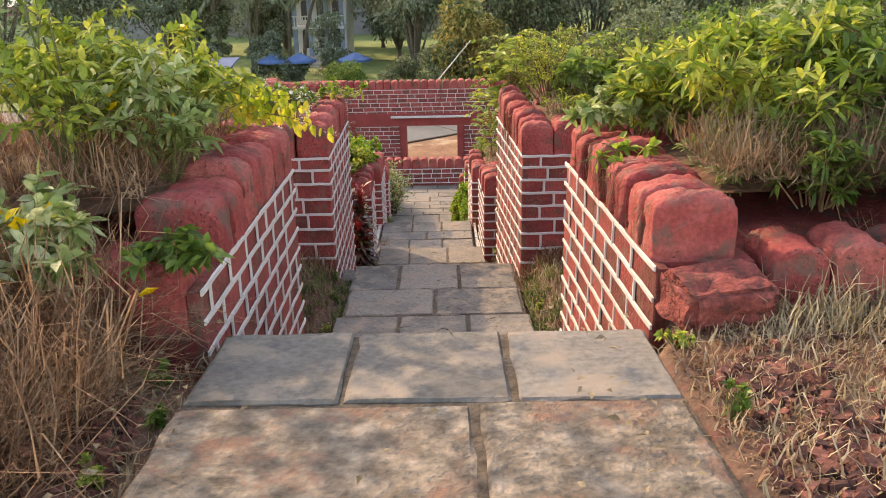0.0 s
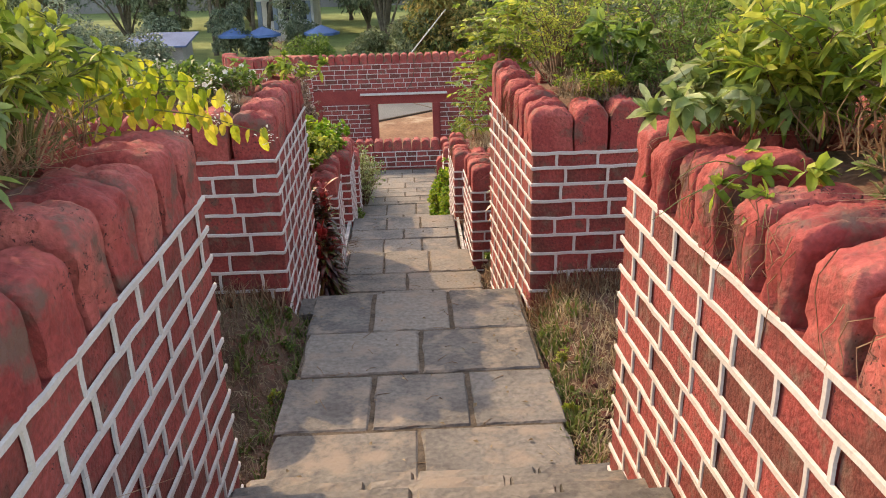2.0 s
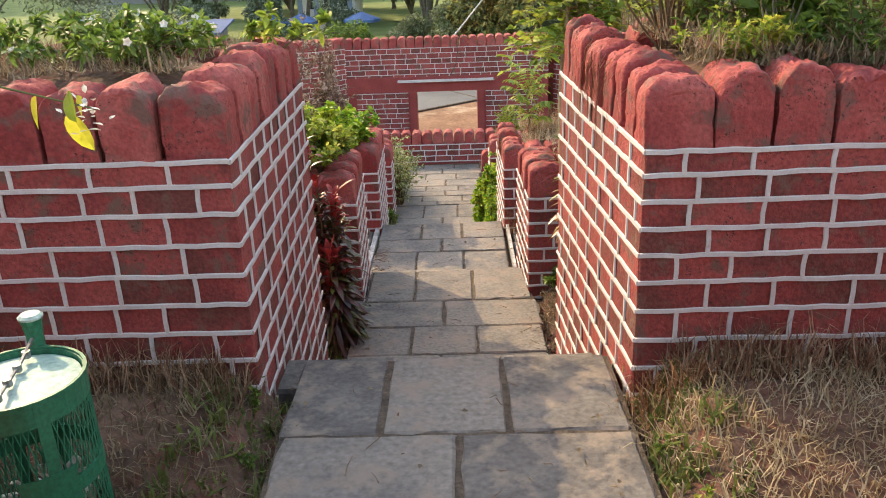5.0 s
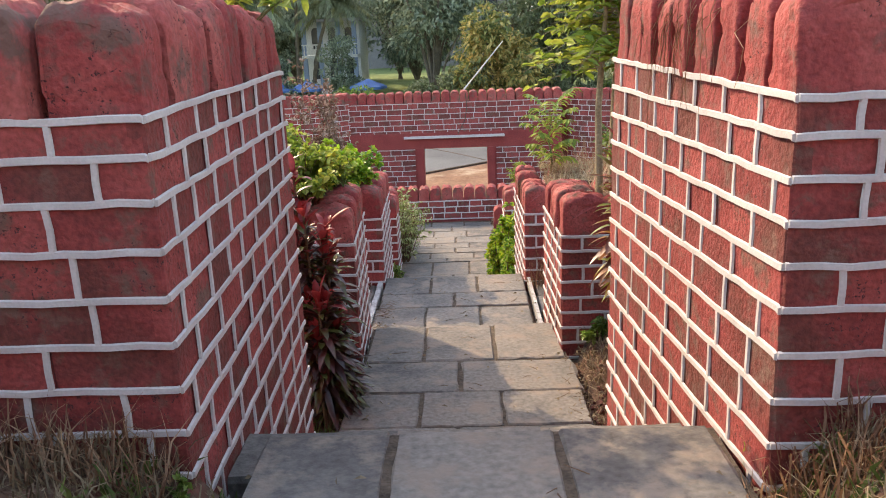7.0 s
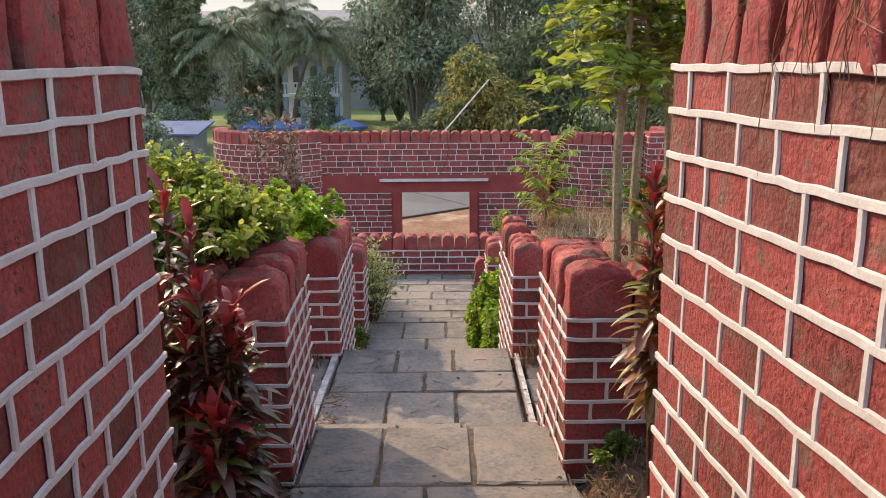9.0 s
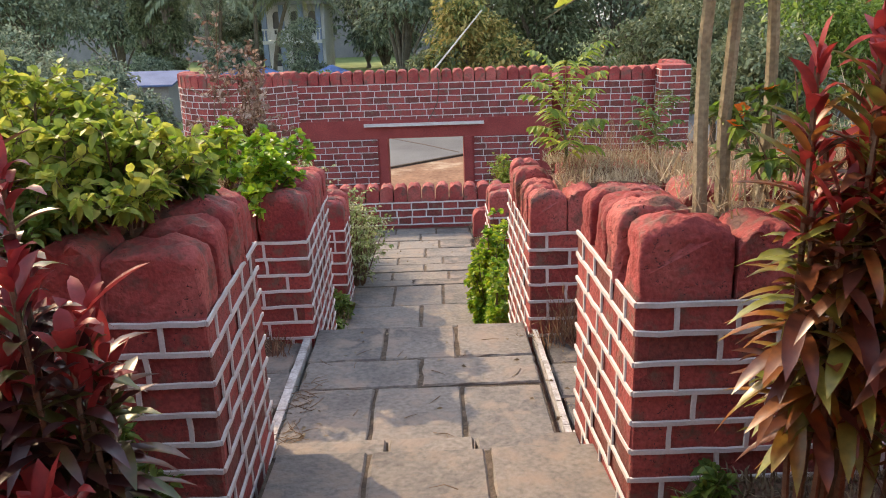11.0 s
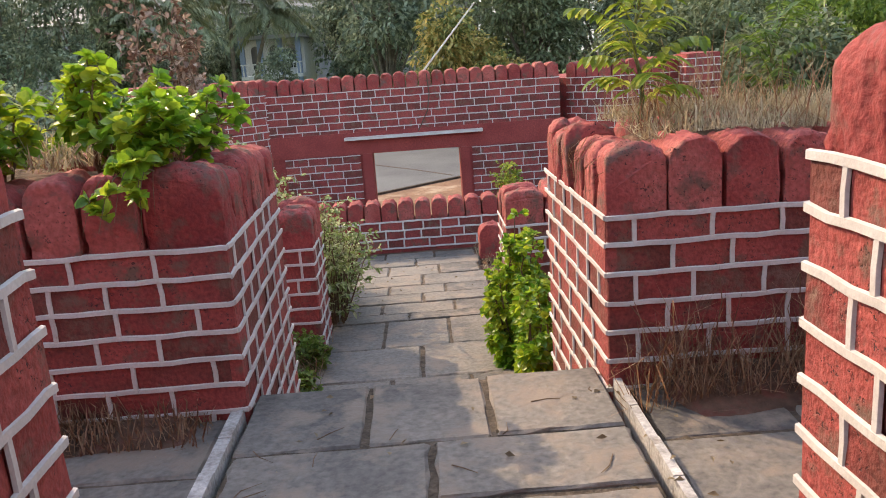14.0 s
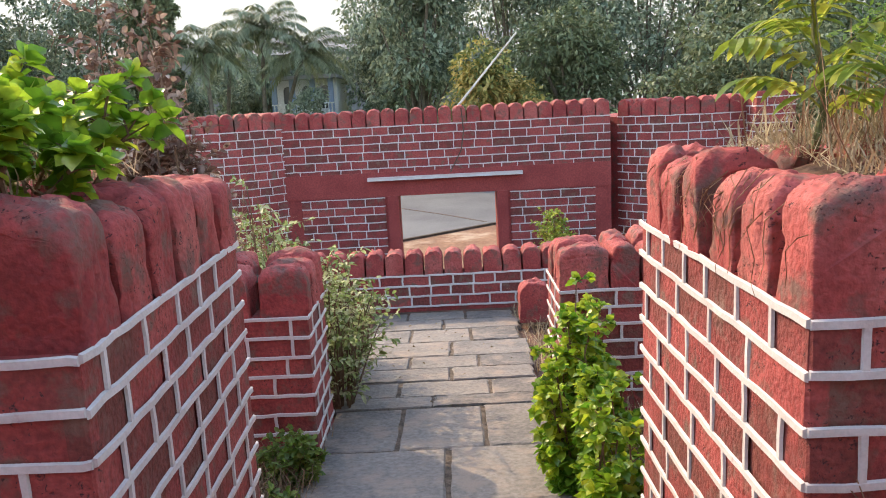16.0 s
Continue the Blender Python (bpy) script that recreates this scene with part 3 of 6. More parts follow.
def copings(parent, a, b, z, width=0.29, depth=0.46, height=0.43, seed=0, jitter=1.0, curve=None, along=False):
    """Round-topped stones side by side from a to b, faces outward (to the right of a->b)."""
    r = random.Random(seed)
    a, b = Vector((*a, 0)), Vector((*b, 0))
    u = (b - a).normalized()
    length = curve(None) if curve else (b - a).length
    n = max(1, round(length / width))
    w = length / n
    off = parent.matrix_basis.translation
    for i in range(n):
        s = i * w
        if curve:
            (p, nrm), (q, _) = curve(s), curve(s + w)
            d = (q - p).normalized()
        else:
            p, d = a + u * s, u
            nrm = Vector((u.y, -u.x, 0))
        h = height * (1 + r.uniform(-0.08, 0.06) * jitter)
        m = Matrix(((d.x, -nrm.x, 0, p.x), (d.y, -nrm.y, 0, p.y), (0, 0, 1, z - 0.012), (0, 0, 0, 1)))
        if along:
            p = p + u * w
            m = Matrix(((-nrm.x, -d.x, 0, p.x), (-nrm.y, -d.y, 0, p.y), (0, 0, 1, z - 0.012), (0, 0, 0, 1)))
            m = Matrix.Translation(-off) @ m @ Matrix.Rotation(r.uniform(-0.03, 0.03), 4, "Z") @ Matrix.Rotation(r.uniform(-0.025, 0.025), 4, "Y")
            part("coping_stone", r.choice(SIDECOPES), parent, m=m @ Matrix.Translation((r.uniform(-0.008, 0.014), 0.008, 0)) @ Matrix.Diagonal((depth * r.uniform(0.88, 1.08), w - r.uniform(0.045, 0.075), h * r.uniform(0.93, 1.07), 1)))
            continue
        m = Matrix.Translation(-off) @ m @ Matrix.Rotation(r.uniform(-0.03, 0.03) * jitter, 4, "Z") @ Matrix.Rotation(r.uniform(-0.03, 0.03) * jitter, 4, "X")
        part("coping_stone", r.choice(COPES), parent, m=m @ Matrix.Translation((0.012, 0.002 + r.uniform(-0.012, 0.012) * jitter, 0)) @ Matrix.Diagonal((w - 0.024, depth * (1 + r.uniform(-0.1, 0.1) * jitter), h, 1)))


def earth_top(parent, poly, z, rise, seed):
    """Uneven soil filling the top of a block between its copings."""
    (x0, y0), (x1, y1) = poly
    nx, ny = max(2, int((x1 - x0) / 0.2)), max(2, int((y1 - y0) / 0.2))
    off = parent.matrix_basis.translation
    v, f = [], []
    for j in range(ny + 1):
        for i in range(nx + 1):
            x, y = x0 + (x1 - x0) * i / nx, y0 + (y1 - y0) * j / ny
            edge = min(i, nx - i, j, ny - j) / 3
            v.append(Vector((x, y, z + rise * min(1, edge) + lumps(x, y, 2.0))) - off)
    for j in range(ny):
        for i in range(nx):
            q = j * (nx + 1) + i
            f.append((q, q + 1, q + nx + 2, q + nx + 1))
    part("earth_fill", mesh_of("earth_fill", v, f, SOIL, True), parent, "dry soil heaped behind the coping")


def block(name, side, y0, y1, xa, xb, outer, cap, low_front, low_side, seed, label, cap_h=0.43, front_cap=None, near=(COURSE,), far=None, cap_d=0.42):
    """A thick earth-filled wall beside the stair. side: -1 or 1; xa, xb: its face beside the stair at y0 and y1.
    near, far: heights of the courses at y0 and y1, from the top; the last one repeats."""
    far = far or near
    off = Vector((xa + side * 0.5, (y0 + y1) / 2, low_side))
    inset = 0.012
    xi, xo = sorted((xa + side * inset, side * abs(outer)))
    g = Geo()
    dx = (xb - xa) / (y1 - y0)
    shear = Matrix(((1, dx, 0, -dx * y0), (0, 1, 0, 0), (0, 0, 1, 0), (0, 0, 0, 1)))
    head = 0.38 if front_cap else 0.0
    g.box((xi, y0 + inset + head, low_side - 0.3), (xo, y1 - inset, cap), Matrix.Translation(-off) @ shear)
    if head:
        g.box((xi, y0 + inset, low_side - 0.3), (xo, y0 + head + 0.05, front_cap + 0.03), Matrix.Translation(-off) @ shear)
        if side > 0:
            g.box((xi, y0 + 0.11, front_cap), (xi + 0.5, y0 + head + 0.04, cap - 0.002), Matrix.Translation(-off) @ shear)
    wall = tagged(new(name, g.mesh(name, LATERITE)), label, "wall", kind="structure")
    wall.matrix_basis = Matrix.Translation(off)
    stair = lambda y: min(stair_z(y), cap - 0.3)
    if side > 0:
        brick_face(wall, (xb, y1), (xa, y0), cap, low_side, seed, (far, near), 0.33, bottom=lambda s: stair(y1 - s))
        copings(wall, (xb, y1), (xa, y0 + head * 0.28), cap, seed=seed, height=cap_h, along=True, depth=cap_d)
        fa, fb = (xa, y0), (outer, y0)
    else:
        brick_face(wall, (xa, y0), (xb, y1), cap, low_side, seed, (near, far), 0.31, bottom=lambda s: stair(y0 + s))
        copings(wall, (xa, y0 + head), (xb, y1), cap, seed=seed, height=cap_h, along=True, depth=cap_d)
        fa, fb = (outer, y0), (xa, y0)
    if not front_cap:
        brick_face(wall, fa, fb, cap, low_front, seed + 1, (near, near), 0.35)
    skip = 0.55 if front_cap and side > 0 else 0.06 if front_cap else cap_d + 0.01
    fa2, fb2 = ((xa + skip, y0), fb) if side > 0 else (fa, (xa - skip, y0))
    copings(wall, fa2, fb2, front_cap or cap, seed=seed + 2, height=cap_h, depth=0.4)
    back = ((outer, y1), (xb + 0.48, y1)) if side > 0 else ((xb - 0.48, y1), (outer, y1))
    copings(wall, *back, cap, seed=seed + 3, height=cap_h, depth=0.4)
    ex = sorted((xa + side * 0.36, outer))
    earth_top(wall, ((ex[0], y0 + 0.3 + head), (ex[1], y1 - 0.3)), cap + cap_h * 0.55, cap_h * 0.45, seed)
    return wall


RED = "red-painted laterite wall with white raised joints and round coping stones"
block("wall_1", 1, 1.2, 3.5, 1.49, 1.41, 5.0, 1.32, 1.0, -0.62, 100, RED, 0.35, 1.1)
block("wall_2", -1, 1.05, 3.5, -0.63, -0.63, -4.4, 1.3, 1.0, -0.62, 120, RED, 0.38, 1.08)
block("wall_3", 1, 6.13, 8.67, 1.35, 1.25, 5.2, 0.797, -0.56, -1.95, 140, RED, 0.41, near=(0.122, 0.14, 0.146, 0.148, 0.15, 0.165, 0.175, 0.17), far=(0.167, 0.169), cap_d=0.32)
block("wall_4", -1, 6.2, 8.56, -0.747, -0.79, -4.6, 0.797, -0.56, -1.95, 160, RED, 0.4, near=(0.131, 0.15, 0.173), far=(0.149, 0.153, 0.165), cap_d=0.35)
block("wall_5", 1, 10.56, 11.8, 1.17, 1.135, 4.6, -0.85, -1.99, -2.35, 180, RED, 0.36, near=(0.136, 0.148))
block("wall_6", -1, 10.52, 11.78, -0.705, -0.755, -3.6, -0.85, -1.99, -2.35, 200, RED, 0.37, near=(0.1455,))
block("wall_7", 1, 13.78, 15.51, 1.09, 1.07, 4.6, -1.415, -2.36, -3.5, 220, RED, 0.38, near=(0.142, 0.153, 0.156), cap_d=0.3)
block("wall_8", -1, 13.77, 15.5, -0.79, -0.83, -4.0, -1.415, -2.36, -3.5, 240, RED, 0.4, near=(0.1437,), cap_d=0.4)
block("wall_9", -1, 17.55, 18.35, -0.92, -0.92, -2.3, -2.34, -3.3, -3.55, 260, RED, cap_h=0.4)
block("wall_10", 1, 18.5, 19.4, 1.08, 1.08, 2.6, -2.48, -3.4, -3.6, 280, RED, cap_h=0.4)


# ---- low wall at the foot ----
def low_wall():
    y = 22.95
    g = Geo().box((-2.2, 0.012, -0.6), (1.7, 0.4, 0.0))
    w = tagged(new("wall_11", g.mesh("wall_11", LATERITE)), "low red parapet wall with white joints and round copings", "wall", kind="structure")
    w.matrix_basis = Matrix.Translation((0, y, -3.25))
    brick_face(w, (-2.2, y), (1.7, y), -3.25, -3.72, 300, course=0.15, brick=0.36)
    copings(w, (-2.2, y), (1.7, y), -3.25, width=0.27, depth=0.4, height=0.36, seed=301, jitter=0.4)


low_wall()


# ---- gate wall and bastions ----
def gate_wall():
    y, x0, x1, ox0, ox1 = 27.0, -2.95, 3.23, -0.82, 1.06
    top, band, lint, base = -1.25, -2.1, -2.56, -4.95
    g = Geo()
    g.box((x0, 0.012, band - y * 0), (x1, 0.7, top))
    g.box((x0, -0.02, lint), (x1, 0.7, band))
    g.box((x0, 0.012, base), (ox0, 0.7, lint))
    g.box((ox1, 0.012, base), (x1, 0.7, lint))
    w = tagged(new("wall_12", g.mesh("wall_12", PLAIN_RED)), "red gate wall with white-jointed bricks above a plain lintel band", "wall", kind="structure")
    w.matrix_basis = Matrix.Translation((0, y, 0))
    brick_face(w, (x0, y), (x1, y), top, band, 320, course=0.155, brick=0.36, joint=0.02)
    brick_face(w, (x0 + 0.28, y), (ox0 - 0.25, y), lint - 0.03, -4.1, 321, course=0.155, brick=0.36, joint=0.02)
    brick_face(w, (ox1 + 0.25, y), (x1 - 0.3, y), lint - 0.03, -4.1, 322, course=0.155, brick=0.36, joint=0.02)
    copings(w, (x0, y), (x1, y), top, width=0.27, depth=0.5, height=0.34, seed=323, jitter=0.4)
    for nm, a, b in (("jamb", ox0 - 0.2, ox0 + 0.004), ("jamb", ox1 - 0.004, ox1 + 0.2)):
        part(nm, Geo().box((a, -0.05, base), (b, 0.3, lint + 0.003)).mesh("jamb", PLAIN_RED), w)
    part("drip_ledge", Geo().box((-1.37, -0.16, -2.25), (1.55, 0.0, -2.19)).mesh("drip_ledge", WHITE), w, "white painted ledge above the gateway")

    def ring(cx, cy, rad, t0, t1):
        total = rad * abs(t1 - t0)

        def at(s):
            if s is None:
                return total
            t = t0 + (t1 - t0) * s / total
            nrm = Vector((math.cos(t), math.sin(t), 0))
            return Vector((cx, cy, 0)) + nrm * rad, nrm
        return at
    for nm, cx, cy, rad, t0, t1, cap in (("wall_13", -4.29, 28.1, 1.75, radians(170), radians(325), -1.2),
                                         ("wall_14", 4.95, 28.4, 1.85, radians(215), radians(380), -1.3)):
        bm = bmesh.new()
        bmesh.ops.create_cone(bm, cap_ends=True, segments=40, radius1=rad - 0.012, radius2=rad - 0.012, depth=cap + 5.0)
        me = bpy.data.meshes.new(nm)
        bm.to_mesh(me)
        bm.free()
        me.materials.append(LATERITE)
        t = tagged(new(nm, me), "round red bastion with white-jointed bricks and a coping row", "wall", kind="structure")
        t.matrix_basis = Matrix.Translation((cx, cy, (cap - 5.0) / 2))
        cv = ring(cx, cy, rad, t0, t1)
        brick_face(t, (0, 0), (1, 0), cap, cap - 2.6, 340, course=0.15, brick=0.29, joint=0.02, curve=cv)
        copings(t, (0, 0), (1, 0), cap, width=0.27, depth=0.4, height=0.34, seed=341, jitter=0.4, curve=cv)


gate_wall()


def gate_pier():
    x0, x1, y0, y1, top = 5.65, 6.35, 26.2, 26.9, -0.95
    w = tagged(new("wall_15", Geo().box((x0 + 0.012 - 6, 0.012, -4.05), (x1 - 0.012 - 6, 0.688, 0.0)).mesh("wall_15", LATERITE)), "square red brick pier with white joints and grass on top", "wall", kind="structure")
    w.matrix_basis = Matrix.Translation((6, y0, top))
    brick_face(w, (x0, y0), (x1, y0), top - 0.1, top - 2.2, 350, course=0.15, brick=0.34, joint=0.022)
    brick_face(w, (x0, y1), (x0, y0), top - 0.1, top - 2.2, 351, course=0.15, brick=0.34, joint=0.022)


gate_pier()


# ---- loose stone at the stair head ----
def loose_stone(at, size, turn, seed, label):
    bm = bmesh.new()
    bmesh.ops.create_cube(bm, size=1.0)
    bmesh.ops.bevel(bm, geom=bm.edges[:], offset=0.09, segments=2, affect="EDGES")
    bmesh.ops.subdivide_edges(bm, edges=bm.edges[:], cuts=4, use_grid_fill=True)
    for v in bm.verts:
        if v.co.z > 0.4:
            v.co.z += min(0.0, noise.noise(v.co * 14)) * 0.22
        v.co += noise.noise_vector(v.co * 3 + Vector((seed, 0, 0))) * 0.07 + noise.noise_vector(v.co * 9 + Vector((seed, 0, 0))) * 0.045
    me = bpy.data.meshes.new("laterite_block")
    bm.to_mesh(me)
    bm.free()
    me.materials.append(LOOSE)
    ob = tagged(new("laterite_block", me), label, "stone block")
    ob.matrix_basis = pose(*at, *turn) @ Matrix.Diagonal((*size, 1))


def stone_post(x, y, z, w, d, h):
    ob = tagged(new("stone_post", COPES[3]), "single round-topped red stone post beside the walk", "post")
    ob.matrix_basis = Matrix.Translation((x, y, z)) @ Matrix.Diagonal((w, d, h, 1))


stone_post(1.00, 21.78, -3.68, 0.40, 0.34, 0.52)
loose_stone((1.74, 1.05, 1.24), (0.44, 0.32, 0.22), (8, -3, 10), 3, "pitted red laterite block lying loose on the dry grass")


def rubble(x, y, rx, ry, n, seed):
    rng = np.random.default_rng(seed)
    g = Geo()
    for _ in range(n):
        t, q = rng.uniform(0, 6.28), math.sqrt(rng.random())
        px, py = x + rx * q * math.cos(t), y + ry * q * math.sin(t)
        e = rng.uniform(0.008, 0.032) * (1.3 - q * 0.7)
        m = Matrix.Translation((px, py, land(px, py) + e * 0.2)) @ Euler(rng.uniform(0, 3, 3)).to_matrix().to_4x4()
        g.box((-e, -e * rng.uniform(0.6, 1.2), -e * 0.7), (e * rng.uniform(0.7, 1.3), e, e * 0.7), m)
    tagged(new("laterite_rubble", g.mesh("laterite_rubble", CRUMB)), "crumbled dark red laterite lumps bedded in dry grass", "rubble", kind="stuff")


rubble(1.75, 0.4, 0.24, 0.2, 240, 1)
rubble(1.8, -0.2, 0.3, 0.3, 260, 2)
rubble(2.1, 0.2, 0.6, 0.7, 200, 6)
rubble(-0.85, -0.2, 0.22, 0.8, 260, 7)
rubble(-1.0, 0.3, 0.35, 0.3, 160, 3)
rubble(1.6, 4.4, 0.3, 0.5, 120, 4)
rubble(1.45, 9.3, 0.25, 0.5, 160, 5)


# ---- grass ----
TOPS = [(1.9, 5.0, 1.6, 3.5, 1.68), (-4.4, -1.0, 1.5, 3.5, 1.66), (1.65, 5.2, 6.4, 8.5, 1.2), (-4.6, -1.1, 6.5, 8.4, 1.2), (1.5, 4.6, 10.8, 11.7, -0.52),
        (-3.6, -1.05, 10.8, 11.7, -0.5), (1.4, 4.6, 14.0, 15.4, -1.06), (-4.0, -1.1, 14.0, 15.4, -1.02)]


def surface(x, y):
    for x0, x1, y0, y1, z in TOPS:
        if x0 <= x <= x1 and y0 <= y <= y1:
            return z + lumps(x, y, 2.0)
    return land(x, y)


def blades(name, label, x0, x1, y0, y1, n, h, mat, seed, width=0.006, lean=0.6, clump=0.25, z_add=0.0, category="grass"):
    rng = np.random.default_rng(seed)
    nc = max(4, n // 14)
    cx, cy = rng.uniform(x0, x1, nc), rng.uniform(y0, y1, nc)
    pick = rng.integers(0, nc, n)
    x = np.clip(cx[pick] + rng.normal(0, clump * 0.35, n), x0, x1)
    y = np.clip(cy[pick] + rng.normal(0, clump * 0.35, n), y0, y1)
    z = np.array([surface(a, b) for a, b in zip(x, y)]) - 0.01 + z_add
    base = np.stack([x, y, z], 1)
    hh = h * rng.uniform(0.35, 1.15, n) * (0.6 + 0.6 * rng.random(nc)[pick])
    ang = rng.uniform(0, 2 * math.pi, n)
    tilt = np.abs(rng.normal(0, lean, n))
    d = np.stack([np.cos(ang) * np.sin(tilt), np.sin(ang) * np.sin(tilt), np.cos(tilt)], 1)
    side = np.stack([-np.sin(ang), np.cos(ang), np.zeros(n)], 1) * (width * rng.uniform(0.6, 1.4, n))[:, None]
    mid = base + d * (hh * 0.55)[:, None] + rng.normal(0, 0.13, (n, 3)) * hh[:, None]
    mid[:, 2] = np.maximum(mid[:, 2], base[:, 2] + 0.01)
    tip = base + d * hh[:, None] + np.stack([np.cos(ang) * 0.3, np.sin(ang) * 0.3, -0.25 * np.ones(n)], 1) * (hh * rng.uniform(0, 0.9, n))[:, None]
    tip[:, 2] = np.maximum(tip[:, 2], base[:, 2] + 0.012)
    v = np.stack([base - side, base + side, mid + side * 0.8, mid - side * 0.8, tip], 1).reshape(-1, 3)
    i = np.arange(n)[:, None] * 5
    tris = np.concatenate([i + [0, 1, 2], i + [0, 2, 3], i + [3, 2, 4]], 1).reshape(-1, 3)
    me = tri_mesh(name, v, tris, mat)
    return tagged(new(name, me), label, category, kind="stuff")


DRY = "matted dry straw-coloured grass over brown earth"
blades("dry_grass", "tall reddish dry grass beside the stair head", -3.2, -0.9, -0.6, 1.3, 10000, 0.72, REDSTRAW, 1, 0.0035, 1.05, 0.3)
blades("dry_grass", "brown dead stems tangled in the tall dry grass", -3.2, -0.85, -0.8, 1.2, 7000, 0.6, REDSTRAW, 35, 0.004, 1.15, 0.3)
blades("dry_grass", "tangle of dry stems behind the coping stones", 1.95, 4.6, 1.5, 1.7, 2000, 0.26, REDSTRAW, 34, 0.003, 1.15, 0.3, z_add=0.05)
blades("dry_grass", "low trodden dry grass at the edge of slabs", -1.6, -0.5, -2.2, 1.0, 5200, 0.12, DULLSHADESTRAW, 2, 0.004, 1.0, 0.3)
blades("dry_grass", DRY, 1.42, 3.4, -1.8, 1.15, 6500, 0.14, STRAW, 3, 0.004, 1.0, 0.3)
blades("dry_grass", "short dry grass and scraps along the slab edge", 1.4, 1.9, -1.8, 1.0, 2600, 0.07, REDSTRAW, 42, 0.005, 1.15, 0.3)
blades("dry_grass", "long dry grass among the coping stones", 1.9, 3.6, 0.8, 1.3, 1200, 0.3, STRAW, 33, 0.004, 0.8, 0.2)
blades("dry_grass", "brown dry grass on the wall top", -3.6, -0.75, 1.5, 3.4, 4200, 0.42, REDSTRAW, 4, 0.004, 0.95, 0.3)
blades("dry_grass", "dry tangled stems on the wall top", 1.75, 4.2, 1.6, 3.4, 3000, 0.28, REDSTRAW, 5, 0.004, 1.05, 0.3)
blades("dry_grass", "matted brown dead grass on the wall top", 1.6, 5.1, 6.35, 8.5, 6000, 0.16, DULLSHADESTRAW, 36, 0.005, 1.1, 0.3)
blades("dry_grass", "grey-brown thicket of dead stems behind the copings", 1.85, 5.0, 1.55, 2.1, 5200, 0.42, DULLSHADESTRAW, 37, 0.003, 1.15, 0.35)
blades("dry_grass", "reddish dead grass scraps over the trodden earth", 1.42, 3.6, -1.8, 1.1, 5200, 0.1, REDSTRAW, 38, 0.005, 1.15, 0.3)
blades("dry_grass", DRY, 1.3, 4.2, 3.6, 6.15, 12000, 0.17, STRAW, 6, 0.004, 0.9, 0.35)
# the shade on this bed is partly in the darker grass colour
blades("dry_grass", "dry grass by the bin in a brown darkened for shade", -3.4, -0.55, 3.6, 6.2, 10000, 0.17, DULLSHADESTRAW, 7, 0.004, 0.9, 0.35)
blades("green_weeds", "small green weeds along the edge of the slabs", 1.22, 1.75, 3.8, 6.3, 900, 0.16, GREENGRASS, 8, 0.009, 0.7, 0.12)
blades("green_weeds", "small green weeds along the shaded slab edge", -1.0, -0.52, 3.8, 6.5, 700, 0.14, GREENGRASS, 9, 0.009, 0.7, 0.12)
blades("dry_grass", "dry grass hanging over the wall top", 1.35, 3.8, 6.3, 8.5, 2600, 0.13, REDSTRAW, 10, 0.004, 1.0, 0.25)
blades("dry_grass", "brown matted grass just behind the front copings", 1.5, 5.1, 6.36, 6.85, 3600, 0.15, DULLSHADESTRAW, 40, 0.005, 1.1, 0.3, z_add=-0.07)
blades("dry_grass", "dull brown dead stems matted on the wall top", -4.2, -0.8, 6.35, 8.4, 5000, 0.14, DULLSHADESTRAW, 11, 0.004, 1.1, 0.25)
blades("dry_grass", "brown leaf litter and grass at the foot of the wall", 1.2, 2.8, 8.75, 10.5, 4200, 0.13, DULLSHADESTRAW, 12, 0.006, 1.1, 0.3)
blades("dry_grass", "dark shaded grass at the foot of the wall", -2.6, -0.68, 8.65, 10.5, 3200, 0.18, GREENGRASS, 13, 0.005, 0.9, 0.3)
blades("dry_grass", "dry grass tuft on the wall top", 1.2, 4.4, 10.75, 11.75, 1600, 0.25, STRAW, 14, 0.004, 0.7, 0.2)
blades("dry_grass", "pale dry grass covering the wall top", 1.12, 4.5, 13.88, 15.45, 9000, 0.19, STRAW, 15, 0.0035, 1.2, 0.3)
blades("dry_grass", "thin reddish grass stalks on the wall top", 1.2, 4.5, 13.95, 15.4, 900, 0.5, REDSTRAW, 41, 0.003, 0.6, 0.3)
blades("dry_grass", "dry grass at the foot of the wall", 1.2, 4.0, 13.5, 13.76, 1800, 0.55, REDSTRAW, 16, 0.003, 0.5, 0.25)
blades("dry_grass", "dry grass at the foot of the wall", -2.6, -0.85, 13.5, 13.75, 1000, 0.18, REDSTRAW, 17, 0.004, 0.6, 0.25)
blades("dry_grass", "dry grass at the foot of the wall", 1.3, 3.6, 5.85, 6.1, 1500, 0.3, REDSTRAW, 18, 0.004, 0.4, 0.25)
blades("dry_grass", "dry grass at the foot of the wall", -3.4, -0.8, 5.95, 6.17, 1300, 0.28, REDSTRAW, 19, 0.004, 0.4, 0.25)
blades("dry_grass", "dry grass beside the lowest walk", 1.0, 4.0, 15.6, 22.8, 6000, 0.35, STRAW, 20, 0.005, 0.6, 0.3)
blades("dry_grass", "dry grass beside the lowest walk", -4.0, -0.95, 15.6, 22.8, 5000, 0.35, REDSTRAW, 21, 0.005, 0.6, 0.3)
blades("dry_grass", "tall dry grass on the open slope", 4.3, 9.0, 13.0, 26.0, 6000, 1.0, STRAW, 22, 0.008, 0.4, 0.5)
blades("dry_grass", "dry grass over the wall top", -3.8, -0.9, 13.9, 15.4, 2000, 0.25, STRAW, 23, 0.004, 0.7, 0.3)


